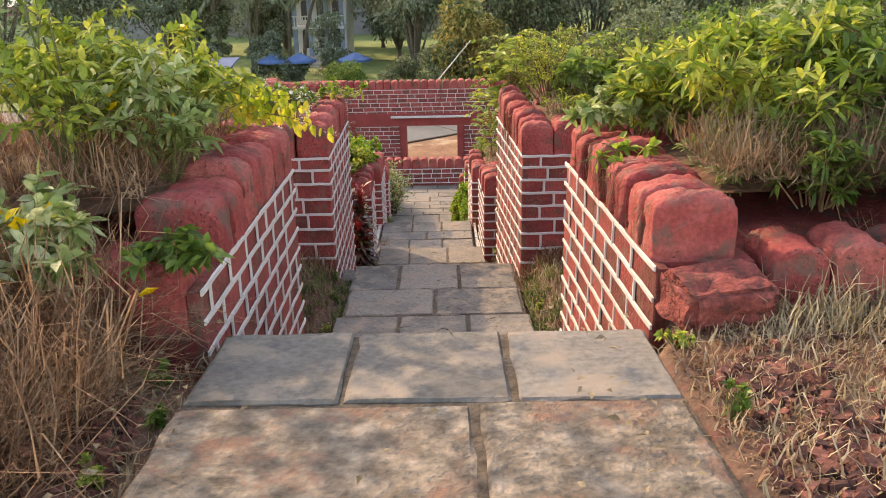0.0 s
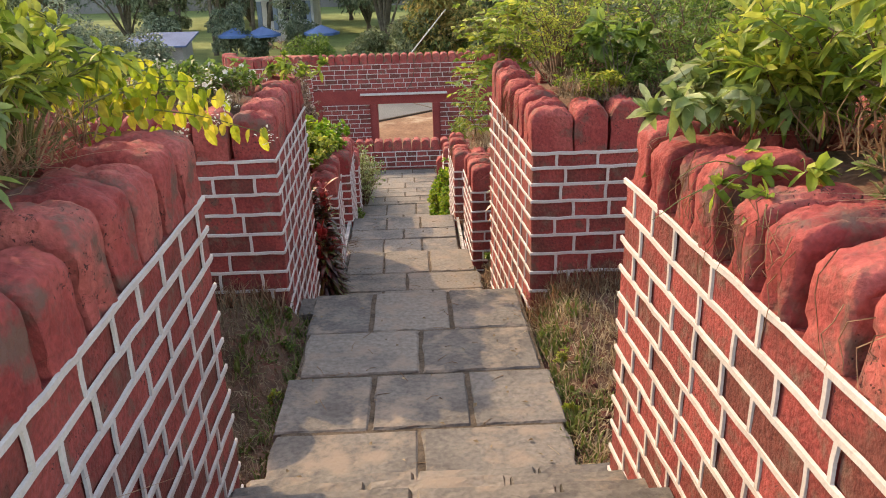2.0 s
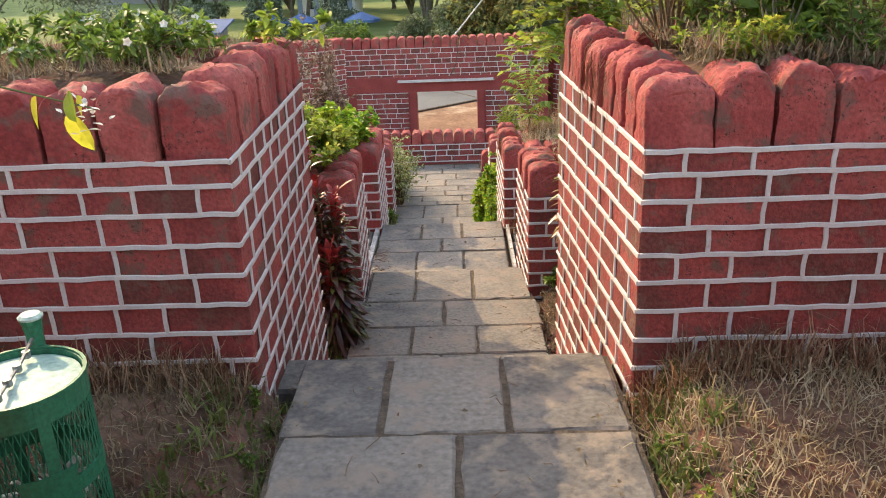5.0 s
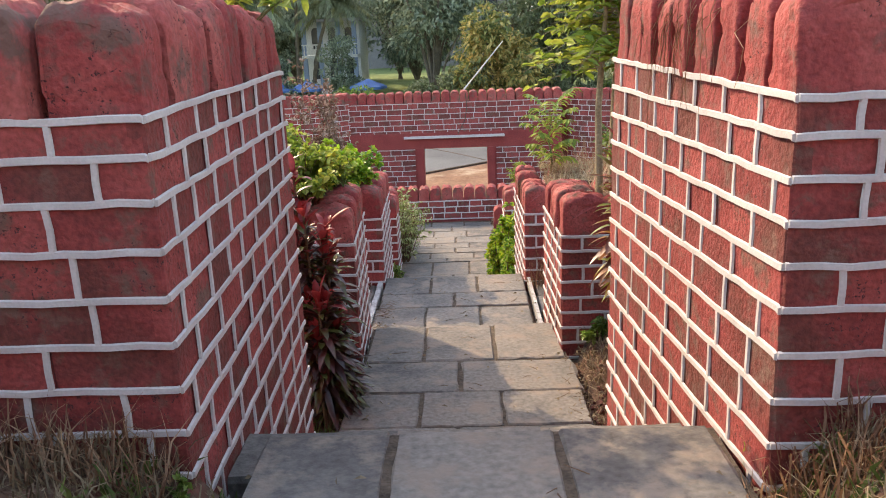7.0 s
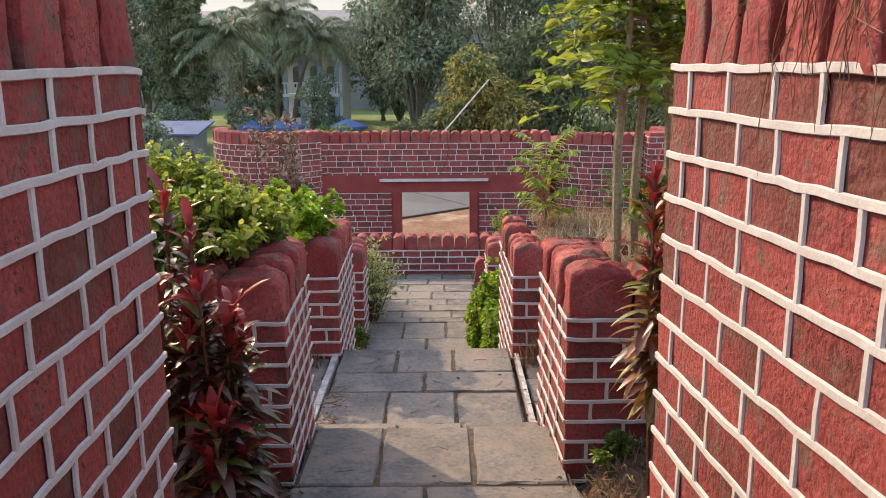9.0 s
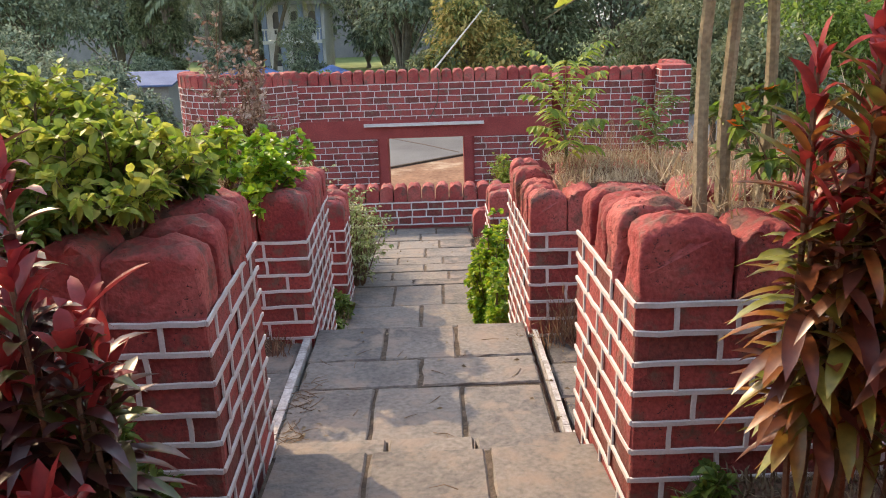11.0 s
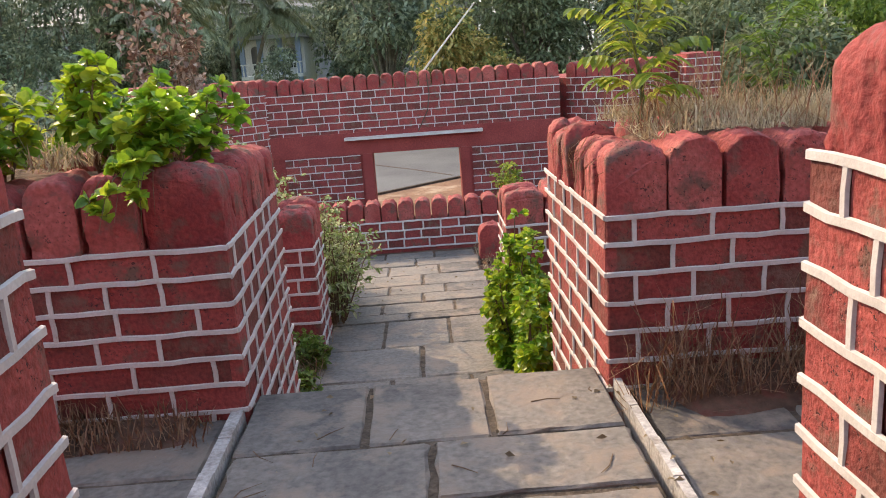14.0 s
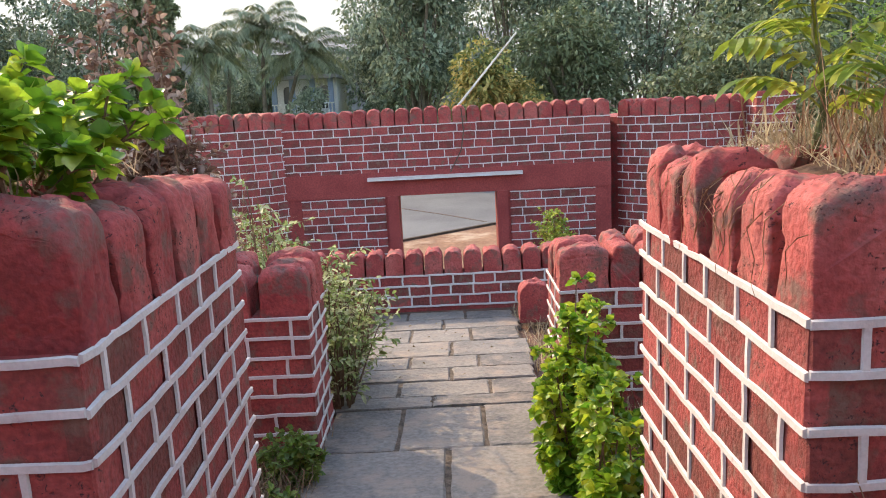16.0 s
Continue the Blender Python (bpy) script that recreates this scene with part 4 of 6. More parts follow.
def litter():
    rng = np.random.default_rng(77)
    pts, dirs = [], []
    for _ in range(900):
        y = rng.uniform(-1.5, 22)
        side = rng.random() < 0.75
        x = (rng.choice([-0.6, 1.2]) + rng.normal(0, 0.13)) if side else rng.uniform(-0.6, 1.2)
        if any(a < y < b for a, b, *_ in STAIRS):
            continue
        z = float(np.interp(y, PY, PZ)) + 0.05
        if -0.5 < x < 1.15:
            z += 0.03
        pts.append((x, y, z))
        dirs.append((rng.normal(), rng.normal(), 0.15))
    me = quad_leaves("fallen_leaves", pts, dirs, 0.045, 0.024, DULLSHADESTRAW, rng)
    tagged(new("fallen_leaves", me), "small dry fallen leaves scattered on the slabs", "leaves", kind="stuff")


litter()


def hanging_strands(label, x, side, y0, y1, z, n, length, seed):
    """Dry rootlets and stems trailing down the face of a wall."""
    rng = np.random.default_rng(seed)
    g = Geo()
    for _ in range(n):
        y = rng.normal((y0 + y1) / 2, (y1 - y0) / 4)
        ln = length * rng.uniform(0.25, 1.0)
        p = np.array([x + side * rng.uniform(0.0, 0.06), y, z + rng.uniform(-0.1, 0.05)])
        line = []
        for k in range(5):
            line.append(p.copy())
            p = p + np.array([-side * rng.uniform(0.0, 0.02) if k < 2 else -side * rng.uniform(-0.006, 0.006), rng.normal(0, 0.045), -ln / 4 * rng.uniform(0.4, 1.3)])
            p[0] = min(p[0], x - 0.012) if side > 0 else max(p[0], x + 0.012)
        g.tube(line, [0.0022, 0.002, 0.0018, 0.0014, 0.001], 3)
    tagged(new("dry_vine", g.mesh("dry_vine", REDSTRAW)), label, "vine", kind="stuff")


hanging_strands("thin dry rootlets trailing down the red wall", 1.3, 1, 6.9, 8.3, 1.12, 60, 0.55, 801)
hanging_strands("dead grass hanging over the front of the coping stones", 1.09, 1, 13.9, 15.2, -1.1, 40, 0.35, 802)
hanging_strands("thin dry rootlets trailing over the coping stones", 1.46, 1, 1.6, 3.4, 1.6, 60, 0.3, 803)


def twigs(label, x0, x1, y0, y1, z, n, seed):
    rng = np.random.default_rng(seed)
    g = Geo()
    for _ in range(n):
        x, y, a = rng.uniform(x0, x1), rng.uniform(y0, y1), rng.uniform(0, 6.28)
        ln = rng.uniform(0.04, 0.17)
        q = np.array([math.cos(a), math.sin(a), 0]) * ln
        p = np.array([x, y, z + 0.006])
        g.tube([p, p + q * 0.5 + rng.normal(0, 0.012, 3) * [1, 1, 0.3] + [0, 0, 0.004], p + q], [0.003, 0.0026, 0.0015], 4)
    tagged(new("twigs", g.mesh("twigs", STEM)), label, "twigs", kind="stuff")


twigs("broken dry twigs gathered along the white kerb", -0.8, -0.6, 11.85, 12.9, -2.295, 70, 811)
twigs("a few dry twigs lying on the slabs", -0.7, 1.0, 11.9, 13.9, -2.295, 14, 812)
twigs("a few dry twigs lying on the slabs", -0.5, 1.2, 3.7, 6.4, -0.555, 26, 813)
twigs("a few dry twigs lying on the slabs", -0.6, 1.15, 8.8, 11.2, -1.925, 24, 814)
twigs("dry twigs and litter at the earthy edge", 1.1, 1.5, 8.8, 10.4, -1.9, 60, 815)


# ---- plants ----
def shrub(name, label, category, base, height, spread, nb, per, leaf_len, leaf_w, mat, seed, stem=STEM, flowers=None, n_flowers=0, flower_size=0.05, lean=(0, 0), start=0.3, hang=0.1, group="", twig=1.0):
    rng = np.random.default_rng(seed)
    top = empty(name, label, category, group, at=base)
    g = Geo()
    pts, dirs, tips = [], [], []
    for _ in range(nb):
        ang = rng.uniform(0, 2 * math.pi)
        rad = spread * math.sqrt(rng.random())
        h = height * rng.uniform(0.6, 1.05) * (1 - 0.35 * (rad / spread) ** 2)
        end = np.array([math.cos(ang) * rad + lean[0], math.sin(ang) * rad + lean[1], h])
        p0 = np.array([math.cos(ang), math.sin(ang), 0]) * min(rad, spread) * rng.uniform(0.05, 0.35)
        c = p0 + (end - p0) * 0.5 + np.array([rng.normal(0, 0.08), rng.normal(0, 0.08), 0.12]) * height
        line = []
        for k in range(7):
            t = k / 6
            line.append((1 - t) ** 2 * p0 + 2 * t * (1 - t) * c + t * t * end - np.array([0, 0, hang * t ** 3 * height]))
        g.tube(line, [0.010 * (1 - 0.75 * k / 6) * min(1.5, max(0.5, height)) for k in range(7)], 4)
        tips.append(line[-1])
        tw = max(1, per // 12)
        for _ in range(tw):
            t = rng.uniform(start, 1.0)
            i = min(5, int(t * 6))
            q = line[i] + (line[i + 1] - line[i]) * (t * 6 - i)
            o = rng.normal(0, 1, 3)
            o[2] = abs(o[2]) * 0.5
            o /= np.linalg.norm(o)
            ln = height * rng.uniform(0.08, 0.24) * twig
            g.tube([q, q + o * ln * 0.5 + [0, 0, 0.01], q + o * ln], [0.004, 0.003, 0.0015], 3)
            tips.append(q + o * ln)
            m = per // tw
            for j in range(m):
                u = (j + rng.random()) / m
                pts.append(q + o * ln * u)
                dd = o * 0.7 + rng.normal(0, 0.75, 3)
                dd[2] += 0.12
                dirs.append(dd)
    tagged(part("branchwork", g.mesh("branchwork", stem), top), kind="stuff")
    tagged(part("foliage", quad_leaves("foliage", pts, dirs, leaf_len, leaf_w, mat, rng, leaf_len > 0.06), top), kind="stuff")
    if flowers:
        for k in rng.choice(len(tips), min(n_flowers, len(tips)), replace=False):
            f = Geo()
            turn = rng.uniform(0, 6.28)
            ax = Vector(rng.normal(0, 0.5, 3)) + Vector((0, -0.5, 0.7))
            ax.normalize()
            a = ax.orthogonal().normalized()
            b = ax.cross(a)
            for q in range(5):
                t = turn + q * 2 * math.pi / 5
                f.leaf(Vector(tips[k]), ax * 0.45 + a * math.cos(t) + b * math.sin(t), ax, flower_size, flower_size * 0.8, 0.0, 2)
            part("flower", f.mesh("flower", flowers), top, "open flower head")
    return top


def pinnate(name, label, base, height, n, leaf, mat, seed, first=0.35, leaflets=9, size=0.09, category="sapling"):
    """A sapling with feather-shaped compound leaves on a slim stem."""
    rng = np.random.default_rng(seed)
    top = empty(name, label, category, at=base)
    line = [np.array([0.03 * math.sin(k * 1.3) * height, 0.02 * math.cos(k * 1.7) * height, height * k / 6]) for k in range(7)]
    part("stem", Geo().tube(line, [0.016 * height * (1 - 0.8 * k / 6) + 0.003 for k in range(7)], 6).mesh("stem", GREENSTEM), top)
    for i in range(n):
        t = first + (1 - first) * (i + 0.5) / n
        k = min(5, int(t * 6))
        q = line[k] + (line[k + 1] - line[k]) * (t * 6 - k)
        ang = i * 2.4 + rng.uniform(-0.3, 0.3)
        up = 0.85 + 1.2 * t
        ln = leaf * rng.uniform(0.75, 1.15) * (1.1 - 0.45 * abs(t - 0.6))
        out = np.array([math.cos(ang), math.sin(ang), 0])
        rach = [q + out * ln * u + np.array([0, 0, ln * (up * u - (0.4 + 0.25 * up) * u * u)]) for u in np.linspace(0, 1, 7)]
        g = Geo().tube(rach, [0.005, 0.0045, 0.004, 0.0035, 0.003, 0.002, 0.0015], 3)
        s = np.array([-math.sin(ang), math.cos(ang), 0])
        for j in range(leaflets):
            u = 0.2 + 0.8 * j / (leaflets - 1)
            kk = min(5, int(u * 6))
            p = rach[kk] + (rach[kk + 1] - rach[kk]) * (u * 6 - kk)
            f = rach[kk + 1] - rach[kk]
            f = f / np.linalg.norm(f)
            for sd in (-1, 1):
                g.leaf(p, s * sd + f * 0.45 + np.array([0, 0, -0.3]) + rng.normal(0, 0.08, 3), (0, 0, 1), size * rng.uniform(0.8, 1.2), size * 0.4, 0.3, 3)
        part("compound_leaf", g.mesh("compound_leaf", mat), top)
    return top


def cordyline(base, height, canes, spread, seed, crest, label, least=0.35):
    rng = np.random.default_rng(seed)
    top = empty("cordyline", label, "plant", "red cordylines in the beds", at=base)
    low, high = Geo(), Geo()
    for c in range(canes):
        ang = rng.uniform(0, 6.28)
        rad = spread * math.sqrt(rng.random())
        h = height * rng.uniform(least, 1.0)
        foot = np.array([math.cos(ang) * rad * 0.5, math.sin(ang) * rad * 0.5, 0])
        tip = np.array([math.cos(ang) * rad, math.sin(ang) * rad, h])
        part("cane", Geo().tube([foot, (foot + tip) / 2 + rng.normal(0, 0.03, 3), tip], [0.014, 0.012, 0.01], 5).mesh("cane", STEM), top)
        for k in range(44):
            t = 1 - 0.5 * (k / 44)
            q = foot + (tip - foot) * t
            a = k * 2.4 + rng.uniform(-0.4, 0.4)
            el = 1.2 - 1.5 * (k / 44) + rng.normal(0, 0.22)
            d = (math.cos(a) * math.cos(el), math.sin(a) * math.cos(el), math.sin(el))
            (high if k < 8 else low).leaf(q, d, (0, 0, 1), rng.uniform(0.16, 0.31), rng.uniform(0.04, 0.07), rng.uniform(0.15, 0.7), 4)
    tagged(part("lower_foliage", low.mesh("lower_foliage", WINELEAF if crest is CRIMSON else ORANGELEAF, True), top, "dark glossy lower leaves"), kind="stuff")
    tagged(part("crest", high.mesh("crest", CRIMSON, True), top, "bright red young leaves"), kind="stuff")


def rosette_shrub(name, label, base, height, spread, stems, shoots, leaf, mat, seed, group="", low=0.25, per=11):
    """Upright stems whose shoots end in whorls of rounded leaves."""
    rng = np.random.default_rng(seed)
    top = empty(name, label, "shrub", group, at=base)
    g = Geo()
    pts, dirs = [], []
    for _ in range(stems):
        ang, rad = rng.uniform(0, 6.28), spread * math.sqrt(rng.random())
        out = np.array([math.cos(ang), math.sin(ang), 0])
        h = height * rng.uniform(0.55, 1.05) * (1 - 0.25 * (rad / spread) ** 2)
        line = [out * rad * (0.25 + 0.75 * u ** 0.7) + rng.normal(0, 0.015, 3) * [1, 1, 0] + [0, 0, h * u] for u in np.linspace(0, 1, 6)]
        g.tube(line, [0.011, 0.01, 0.009, 0.007, 0.006, 0.004], 5)
        ends = [(line[-1], np.array([0, 0, 1.0]))]
        for _ in range(shoots):
            t = rng.uniform(low, 0.98)
            k = min(4, int(t * 5))
            q = line[k] + (line[k + 1] - line[k]) * (t * 5 - k)
            o = rng.normal(0, 1, 3)
            o[2] = abs(o[2]) * 0.6
            o /= np.linalg.norm(o)
            e = q + o * leaf * rng.uniform(0.7, 1.9)
            g.tube([q, (q + e) / 2 + [0, 0, 0.008], e], [0.004, 0.003, 0.002], 3)
            ends.append((e, o * 0.6 + np.array([0, 0, 0.6])))
        for e, ax in ends:
            ax = ax / np.linalg.norm(ax)
            a = np.cross(ax, [0.3, 0.9, 0.2])
            a /= np.linalg.norm(a)
            b = np.cross(ax, a)
            for k in range(per):
                t = k * 2.4 + rng.uniform(-0.3, 0.3)
                el = 1.1 - 1.45 * k / per
                pts.append(e - ax * leaf * 0.35 * k / per)
                dirs.append((a * math.cos(t) + b * math.sin(t)) * math.cos(el) + ax * math.sin(el))
    tagged(part("branchwork", g.mesh("branchwork", STEM), top), kind="stuff")
    tagged(part("foliage", quad_leaves("foliage", pts, dirs, leaf, leaf * 0.8, mat, rng, True), top), kind="stuff")
    return top


# stair head, left of the steps
for i, (x, y, h, sp, nb) in enumerate([(-1.6, 1.0, 1.25, 0.5, 12), (-2.4, 0.7, 1.5, 0.8, 16), (-1.2, 0.85, 0.8, 0.3, 7), (-1.9, 0.0, 1.1, 0.4, 8), (-1.45, 0.45, 0.95, 0.3, 7), (-2.6, -0.1, 1.3, 0.4, 9)]):
    shrub("wild_shrub", "leggy wild shrub with dusty broad leaves and yellow flowers", "shrub", (x, y, land(x, y)), h, sp, nb, 46, 0.11, 0.046, (SILVERLEAF, LIGHTLEAF, SILVERLEAF)[i % 3], 200 + i,
          GREENSTEM, YELLOW, 5, 0.05, group="flowering weeds by the stair head")
for i, (x, y, h, sp, nb) in enumerate([(-1.6, 2.2, 1.3, 0.65, 24), (-2.7, 2.4, 1.4, 0.9, 26), (-1.2, 2.9, 1.0, 0.42, 20), (-1.02, 2.0, 0.8, 0.32, 12)]):
    shrub("wild_shrub", "leafy wild shrub with small yellow flowers on the wall top", "shrub", (x, y, 1.6), h, sp, nb, 56, 0.095, 0.038, SILVERLEAF if i % 2 else LIGHTLEAF, 210 + i,
          GREENSTEM, YELLOW, 5, 0.045, group="flowering weeds by the stair head")
shrub("wild_shrub", "drooping sprig with broad leaves and a yellow trumpet flower", "shrub", (-0.82, 1.15, 1.35), 0.4, 0.25, 6, 24, 0.11, 0.045, LEAF, 218, GREENSTEM, YELLOW, 2, 0.055, lean=(0.12, -0.15), hang=0.4)
# stair head, right of the steps
for i, (x, y, h, sp, nb) in enumerate([(2.4, 2.4, 1.05, 0.7, 34), (3.3, 2.2, 1.25, 0.85, 40), (2.1, 3.1, 0.8, 0.5, 24), (4.3, 2.5, 1.3, 0.8, 34), (2.9, 3.1, 1.1, 0.6, 26)]):
    shrub("lance_leaf_shrub", "bright green shrub with lance-shaped leaves on the wall top", "shrub", (x, y, 1.55), h, sp, nb, 80, 0.115, 0.034, (LIGHTLEAF, LEAF, LIGHTLEAF, LEAF, SILVERLEAF)[i], 220 + i,
          STEM, YELLOW if i in (1, 3) else None, 3, 0.045, start=0.18, group="lance-leaved shrubs")
for i, (x, y, h, sp) in enumerate([(2.5, 1.75, 0.62, 0.4), (3.2, 1.7, 0.7, 0.45), (4.0, 1.75, 0.75, 0.5), (2.1, 2.1, 0.5, 0.35)]):
    shrub("wild_shrub", "low grey-green thicket of narrow leaves behind the coping stones", "shrub", (x, y, 1.45), h, sp, 22, 50, 0.08, 0.022, (LEAF, SILVERLEAF)[i % 2], 260 + i, STEM, start=0.1, group="low thicket")
shrub("wild_shrub", "sprig of broad green leaves growing out of the coping", "shrub", (1.72, 2.6, 1.5), 0.4, 0.3, 6, 20, 0.09, 0.042, LIGHTLEAF, 230, GREENSTEM, lean=(-0.25, -0.3), hang=0.4)
shrub("wild_shrub", "pale leafy sprig leaning out over the coping", "shrub", (1.85, 3.3, 1.55), 0.5, 0.4, 12, 34, 0.12, 0.05, SILVERLEAF, 231, GREENSTEM, lean=(-0.1, -0.2))
shrub("wild_shrub", "pale leafy sprig hanging beside the wall end", "shrub", (1.8, 3.42, 1.5), 0.3, 0.25, 6, 24, 0.1, 0.045, LEAF, 232, GREENSTEM, lean=(-0.2, 0.0), hang=0.9)
for i, (x, y) in enumerate([(-0.62, 0.3), (-0.68, -0.1), (1.5, 0.15), (1.47, 0.75), (-0.7, 0.62), (1.45, 5.1), (1.4, 5.6), (1.38, 4.5), (-0.68, 5.6), (-0.7, 4.9), (-0.75, 6.05), (1.4, 6.3)]):
    shrub("weed", "small fresh green weed at the slab edge", "weed", (x, y, land(x, y)), 0.1 + 0.03 * (i % 3), 0.06 + 0.02 * (i % 2), 8, 14, 0.035, 0.022, LIGHTLEAF if i % 2 else LEAF, 700 + i, GREENSTEM, start=0.1, group="weeds at the slab edge")


def spray(top, root, tip, arch, n, leaf, wide, mat, rng, droop=0.75, bloom=False):
    """An arching branch with pairs of hanging pointed leaves and, where it has one, a flower head at its tip."""
    root, tip = Vector(root), Vector(tip)
    line = []
    for k in range(9):
        u = k / 8
        line.append(root.lerp(tip, u) + Vector((rng.normal(0, 0.012), rng.normal(0, 0.012), arch * math.sin(math.pi * u ** 0.8))))
    part("branch", Geo().tube(line, [0.006 - 0.0005 * k for k in range(9)], 5).mesh("branch", GREENSTEM), top)
    g = Geo()
    for k in range(n):
        u = 0.25 + 0.75 * (k + rng.random()) / n
        q = min(7, int(u * 8))
        p = line[q].lerp(line[q + 1], u * 8 - q)
        along = (line[q + 1] - line[q]).normalized()
        side = along.cross(Vector((0, 0, 1))).normalized() * (1 if k % 2 else -1)
        p = p + Vector(rng.normal(0, leaf * 0.35, 3))
        d = side * rng.uniform(-0.5, 1.0) + along * rng.uniform(-0.5, 0.7) + Vector((0, 0, -droop * rng.uniform(0.6, 1.4)))
        up = Vector((rng.normal(0, 0.4), -1.0, 0.5 + rng.normal(0, 0.3)))
        g.leaf(p, d, up, leaf * rng.uniform(0.65, 1.2), wide * rng.uniform(0.75, 1.2), 0.15, 4)
    tagged(part("foliage", g.mesh("foliage", mat), top), kind="stuff")
    if bloom:
        f = Geo()
        for _ in range(26):
            o = Vector(rng.normal(0, 0.022, 3))
            f.leaf(tip + o, Vector(rng.normal(0, 1, 3)), (0, 0, 1), 0.02, 0.012, 0.0, 2)
        tagged(part("flower", f.mesh("flower", WHITEPETAL), top, "white feathery flower head"), kind="stuff")


def sprays(name, label, base, rows, n, leaf, wide, mat, seed, droop=0.75, bloom=True):
    rng = np.random.default_rng(seed)
    top = empty(name, label, "shrub", at=base)
    for dx, dy, tx, ty, tz, arch in rows:
        spray(top, (dx, dy, 0.0), (tx, ty, tz), arch, n, leaf, wide, mat, rng, droop, bloom)


YELLOWING = material("yellowing_leaf", [(0.25, 0.34, 0.03), (0.46, 0.52, 0.05), (0.66, 0.55, 0.08)], 2, 0.5, 0, 30, island=0.6, translucent=0.55, spec=0.4)
sprays("hanging_weed", "arching weed with hanging yellow-green pointed leaves and white flower heads", (-1.25, 3.2, 1.62),
       [(0, 0, 0.88, 0.75, -0.12, 0.16), (0, 0.1, 0.72, 0.6, 0.08, 0.16), (-0.1, 0.1, 0.55, 0.62, 0.18, 0.18), (-0.2, 0.0, 0.42, 0.55, 0.3, 0.15), (0.1, 0.05, 0.52, 0.3, -0.2, 0.12), (0.05, 0.1, 0.62, 0.66, -0.02, 0.2),
        (-0.2, 0.05, 0.3, 0.6, 0.05, 0.22), (0.1, -0.05, 0.68, 0.5, 0.2, 0.14), (-0.1, 0, 0.3, 0.45, 0.2, 0.2), (0.0, 0.1, 0.45, 0.7, -0.08, 0.2), (-0.3, 0, 0.1, 0.5, 0.25, 0.2), (-0.3, 0.1, 0.0, 0.6, 0.0, 0.25)], 26, 0.075, 0.043, YELLOWING, 900)
sprays("broad_leaf_sprig", "sprig of pale lance-shaped leaves leaning out over the wall end", (1.85, 3.2, 1.62),
       [(0, 0, -0.28, 0.5, 0.02, 0.12), (0.05, 0, -0.2, 0.55, 0.2, 0.12), (0.0, 0.05, -0.32, 0.35, -0.15, 0.1), (0.15, 0, 0.05, 0.55, 0.3, 0.1), (0.1, 0, -0.1, 0.5, 0.1, 0.15)], 14, 0.13, 0.042, SILVERLEAF, 901, 0.25, False)
# second pair of walls
for i, (x, y, h, sp) in enumerate([(1.95, 6.75, 0.42, 0.35), (2.6, 6.7, 0.5, 0.4), (3.3, 6.75, 0.5, 0.45), (2.2, 7.3, 0.6, 0.45), (4.1, 6.8, 0.5, 0.45)]):
    shrub("feathery_shrub", "low green feathery shrub behind the coping stones", "shrub", (x, y, 1.08), h, sp, 22, 60, 0.055, 0.022, LEAF if i % 2 else LIGHTLEAF, 905 + i, STEM, start=0.1, group="feathery shrubs on the wall top")
shrub("wild_shrub", "dark weedy shrub with white flower heads on the wall top", "shrub", (-1.75, 7.2, 1.08), 0.5, 0.75, 46, 60, 0.075, 0.03, LEAF, 241, STEM, WHITEPETAL, 30, 0.03)
shrub("wild_shrub", "dark weedy shrub with white flower heads on the wall top", "shrub", (-3.2, 7.2, 1.1), 0.6, 0.9, 28, 60, 0.08, 0.03, LEAF, 242, STEM, WHITEPETAL, 22, 0.03)
shrub("wild_shrub", "thin sprig with hanging yellow-green leaves on the wall end", "shrub", (-0.95, 8.35, 1.1), 0.35, 0.4, 8, 24, 0.09, 0.045, LIGHTLEAF, 243, GREENSTEM, lean=(0.2, -0.1))
shrub("feathery_shrub", "light green feathery shrub on the wall top", "shrub", (1.85, 7.6, 1.1), 1.15, 0.6, 34, 96, 0.05, 0.018, LIGHTLEAF, 244, STEM)
shrub("feathery_shrub", "green feathery shrub on the wall top", "shrub", (2.9, 7.2, 1.1), 1.15, 0.8, 34, 90, 0.06, 0.022, LEAF, 245, STEM)
shrub("broad_leaf_sapling", "young sapling with broad glossy green leaves", "sapling", (2.2, 6.75, 1.15), 0.7, 0.5, 9, 24, 0.17, 0.09, LEAF, 246, BARK)
# third pair
for i, (x, y, h, n, sp) in enumerate([(-0.87, 9.5, 1.8, 11, 0.16), (-1.12, 9.65, 2.1, 10, 0.22), (-0.82, 9.35, 1.1, 8, 0.14), (-0.78, 9.5, 0.6, 7, 0.12), (-1.5, 9.6, 2.2, 8, 0.35)]):
    cordyline((x, y, land(x, y)), h, n, sp, 300 + i, CRIMSON, "wine-red cordyline with crimson tops beside the wall")
for i, (x, y, h, n, sp) in enumerate([(1.64, 9.8, 2.4, 11, 0.15), (1.85, 9.75, 2.3, 8, 0.2), (2.2, 9.7, 2.0, 6, 0.3)]):
    cordyline((x, y, land(x, y)), h, n, sp, 310 + i, ORANGELEAF, "bronze and orange cordyline against the red wall", 0.68)
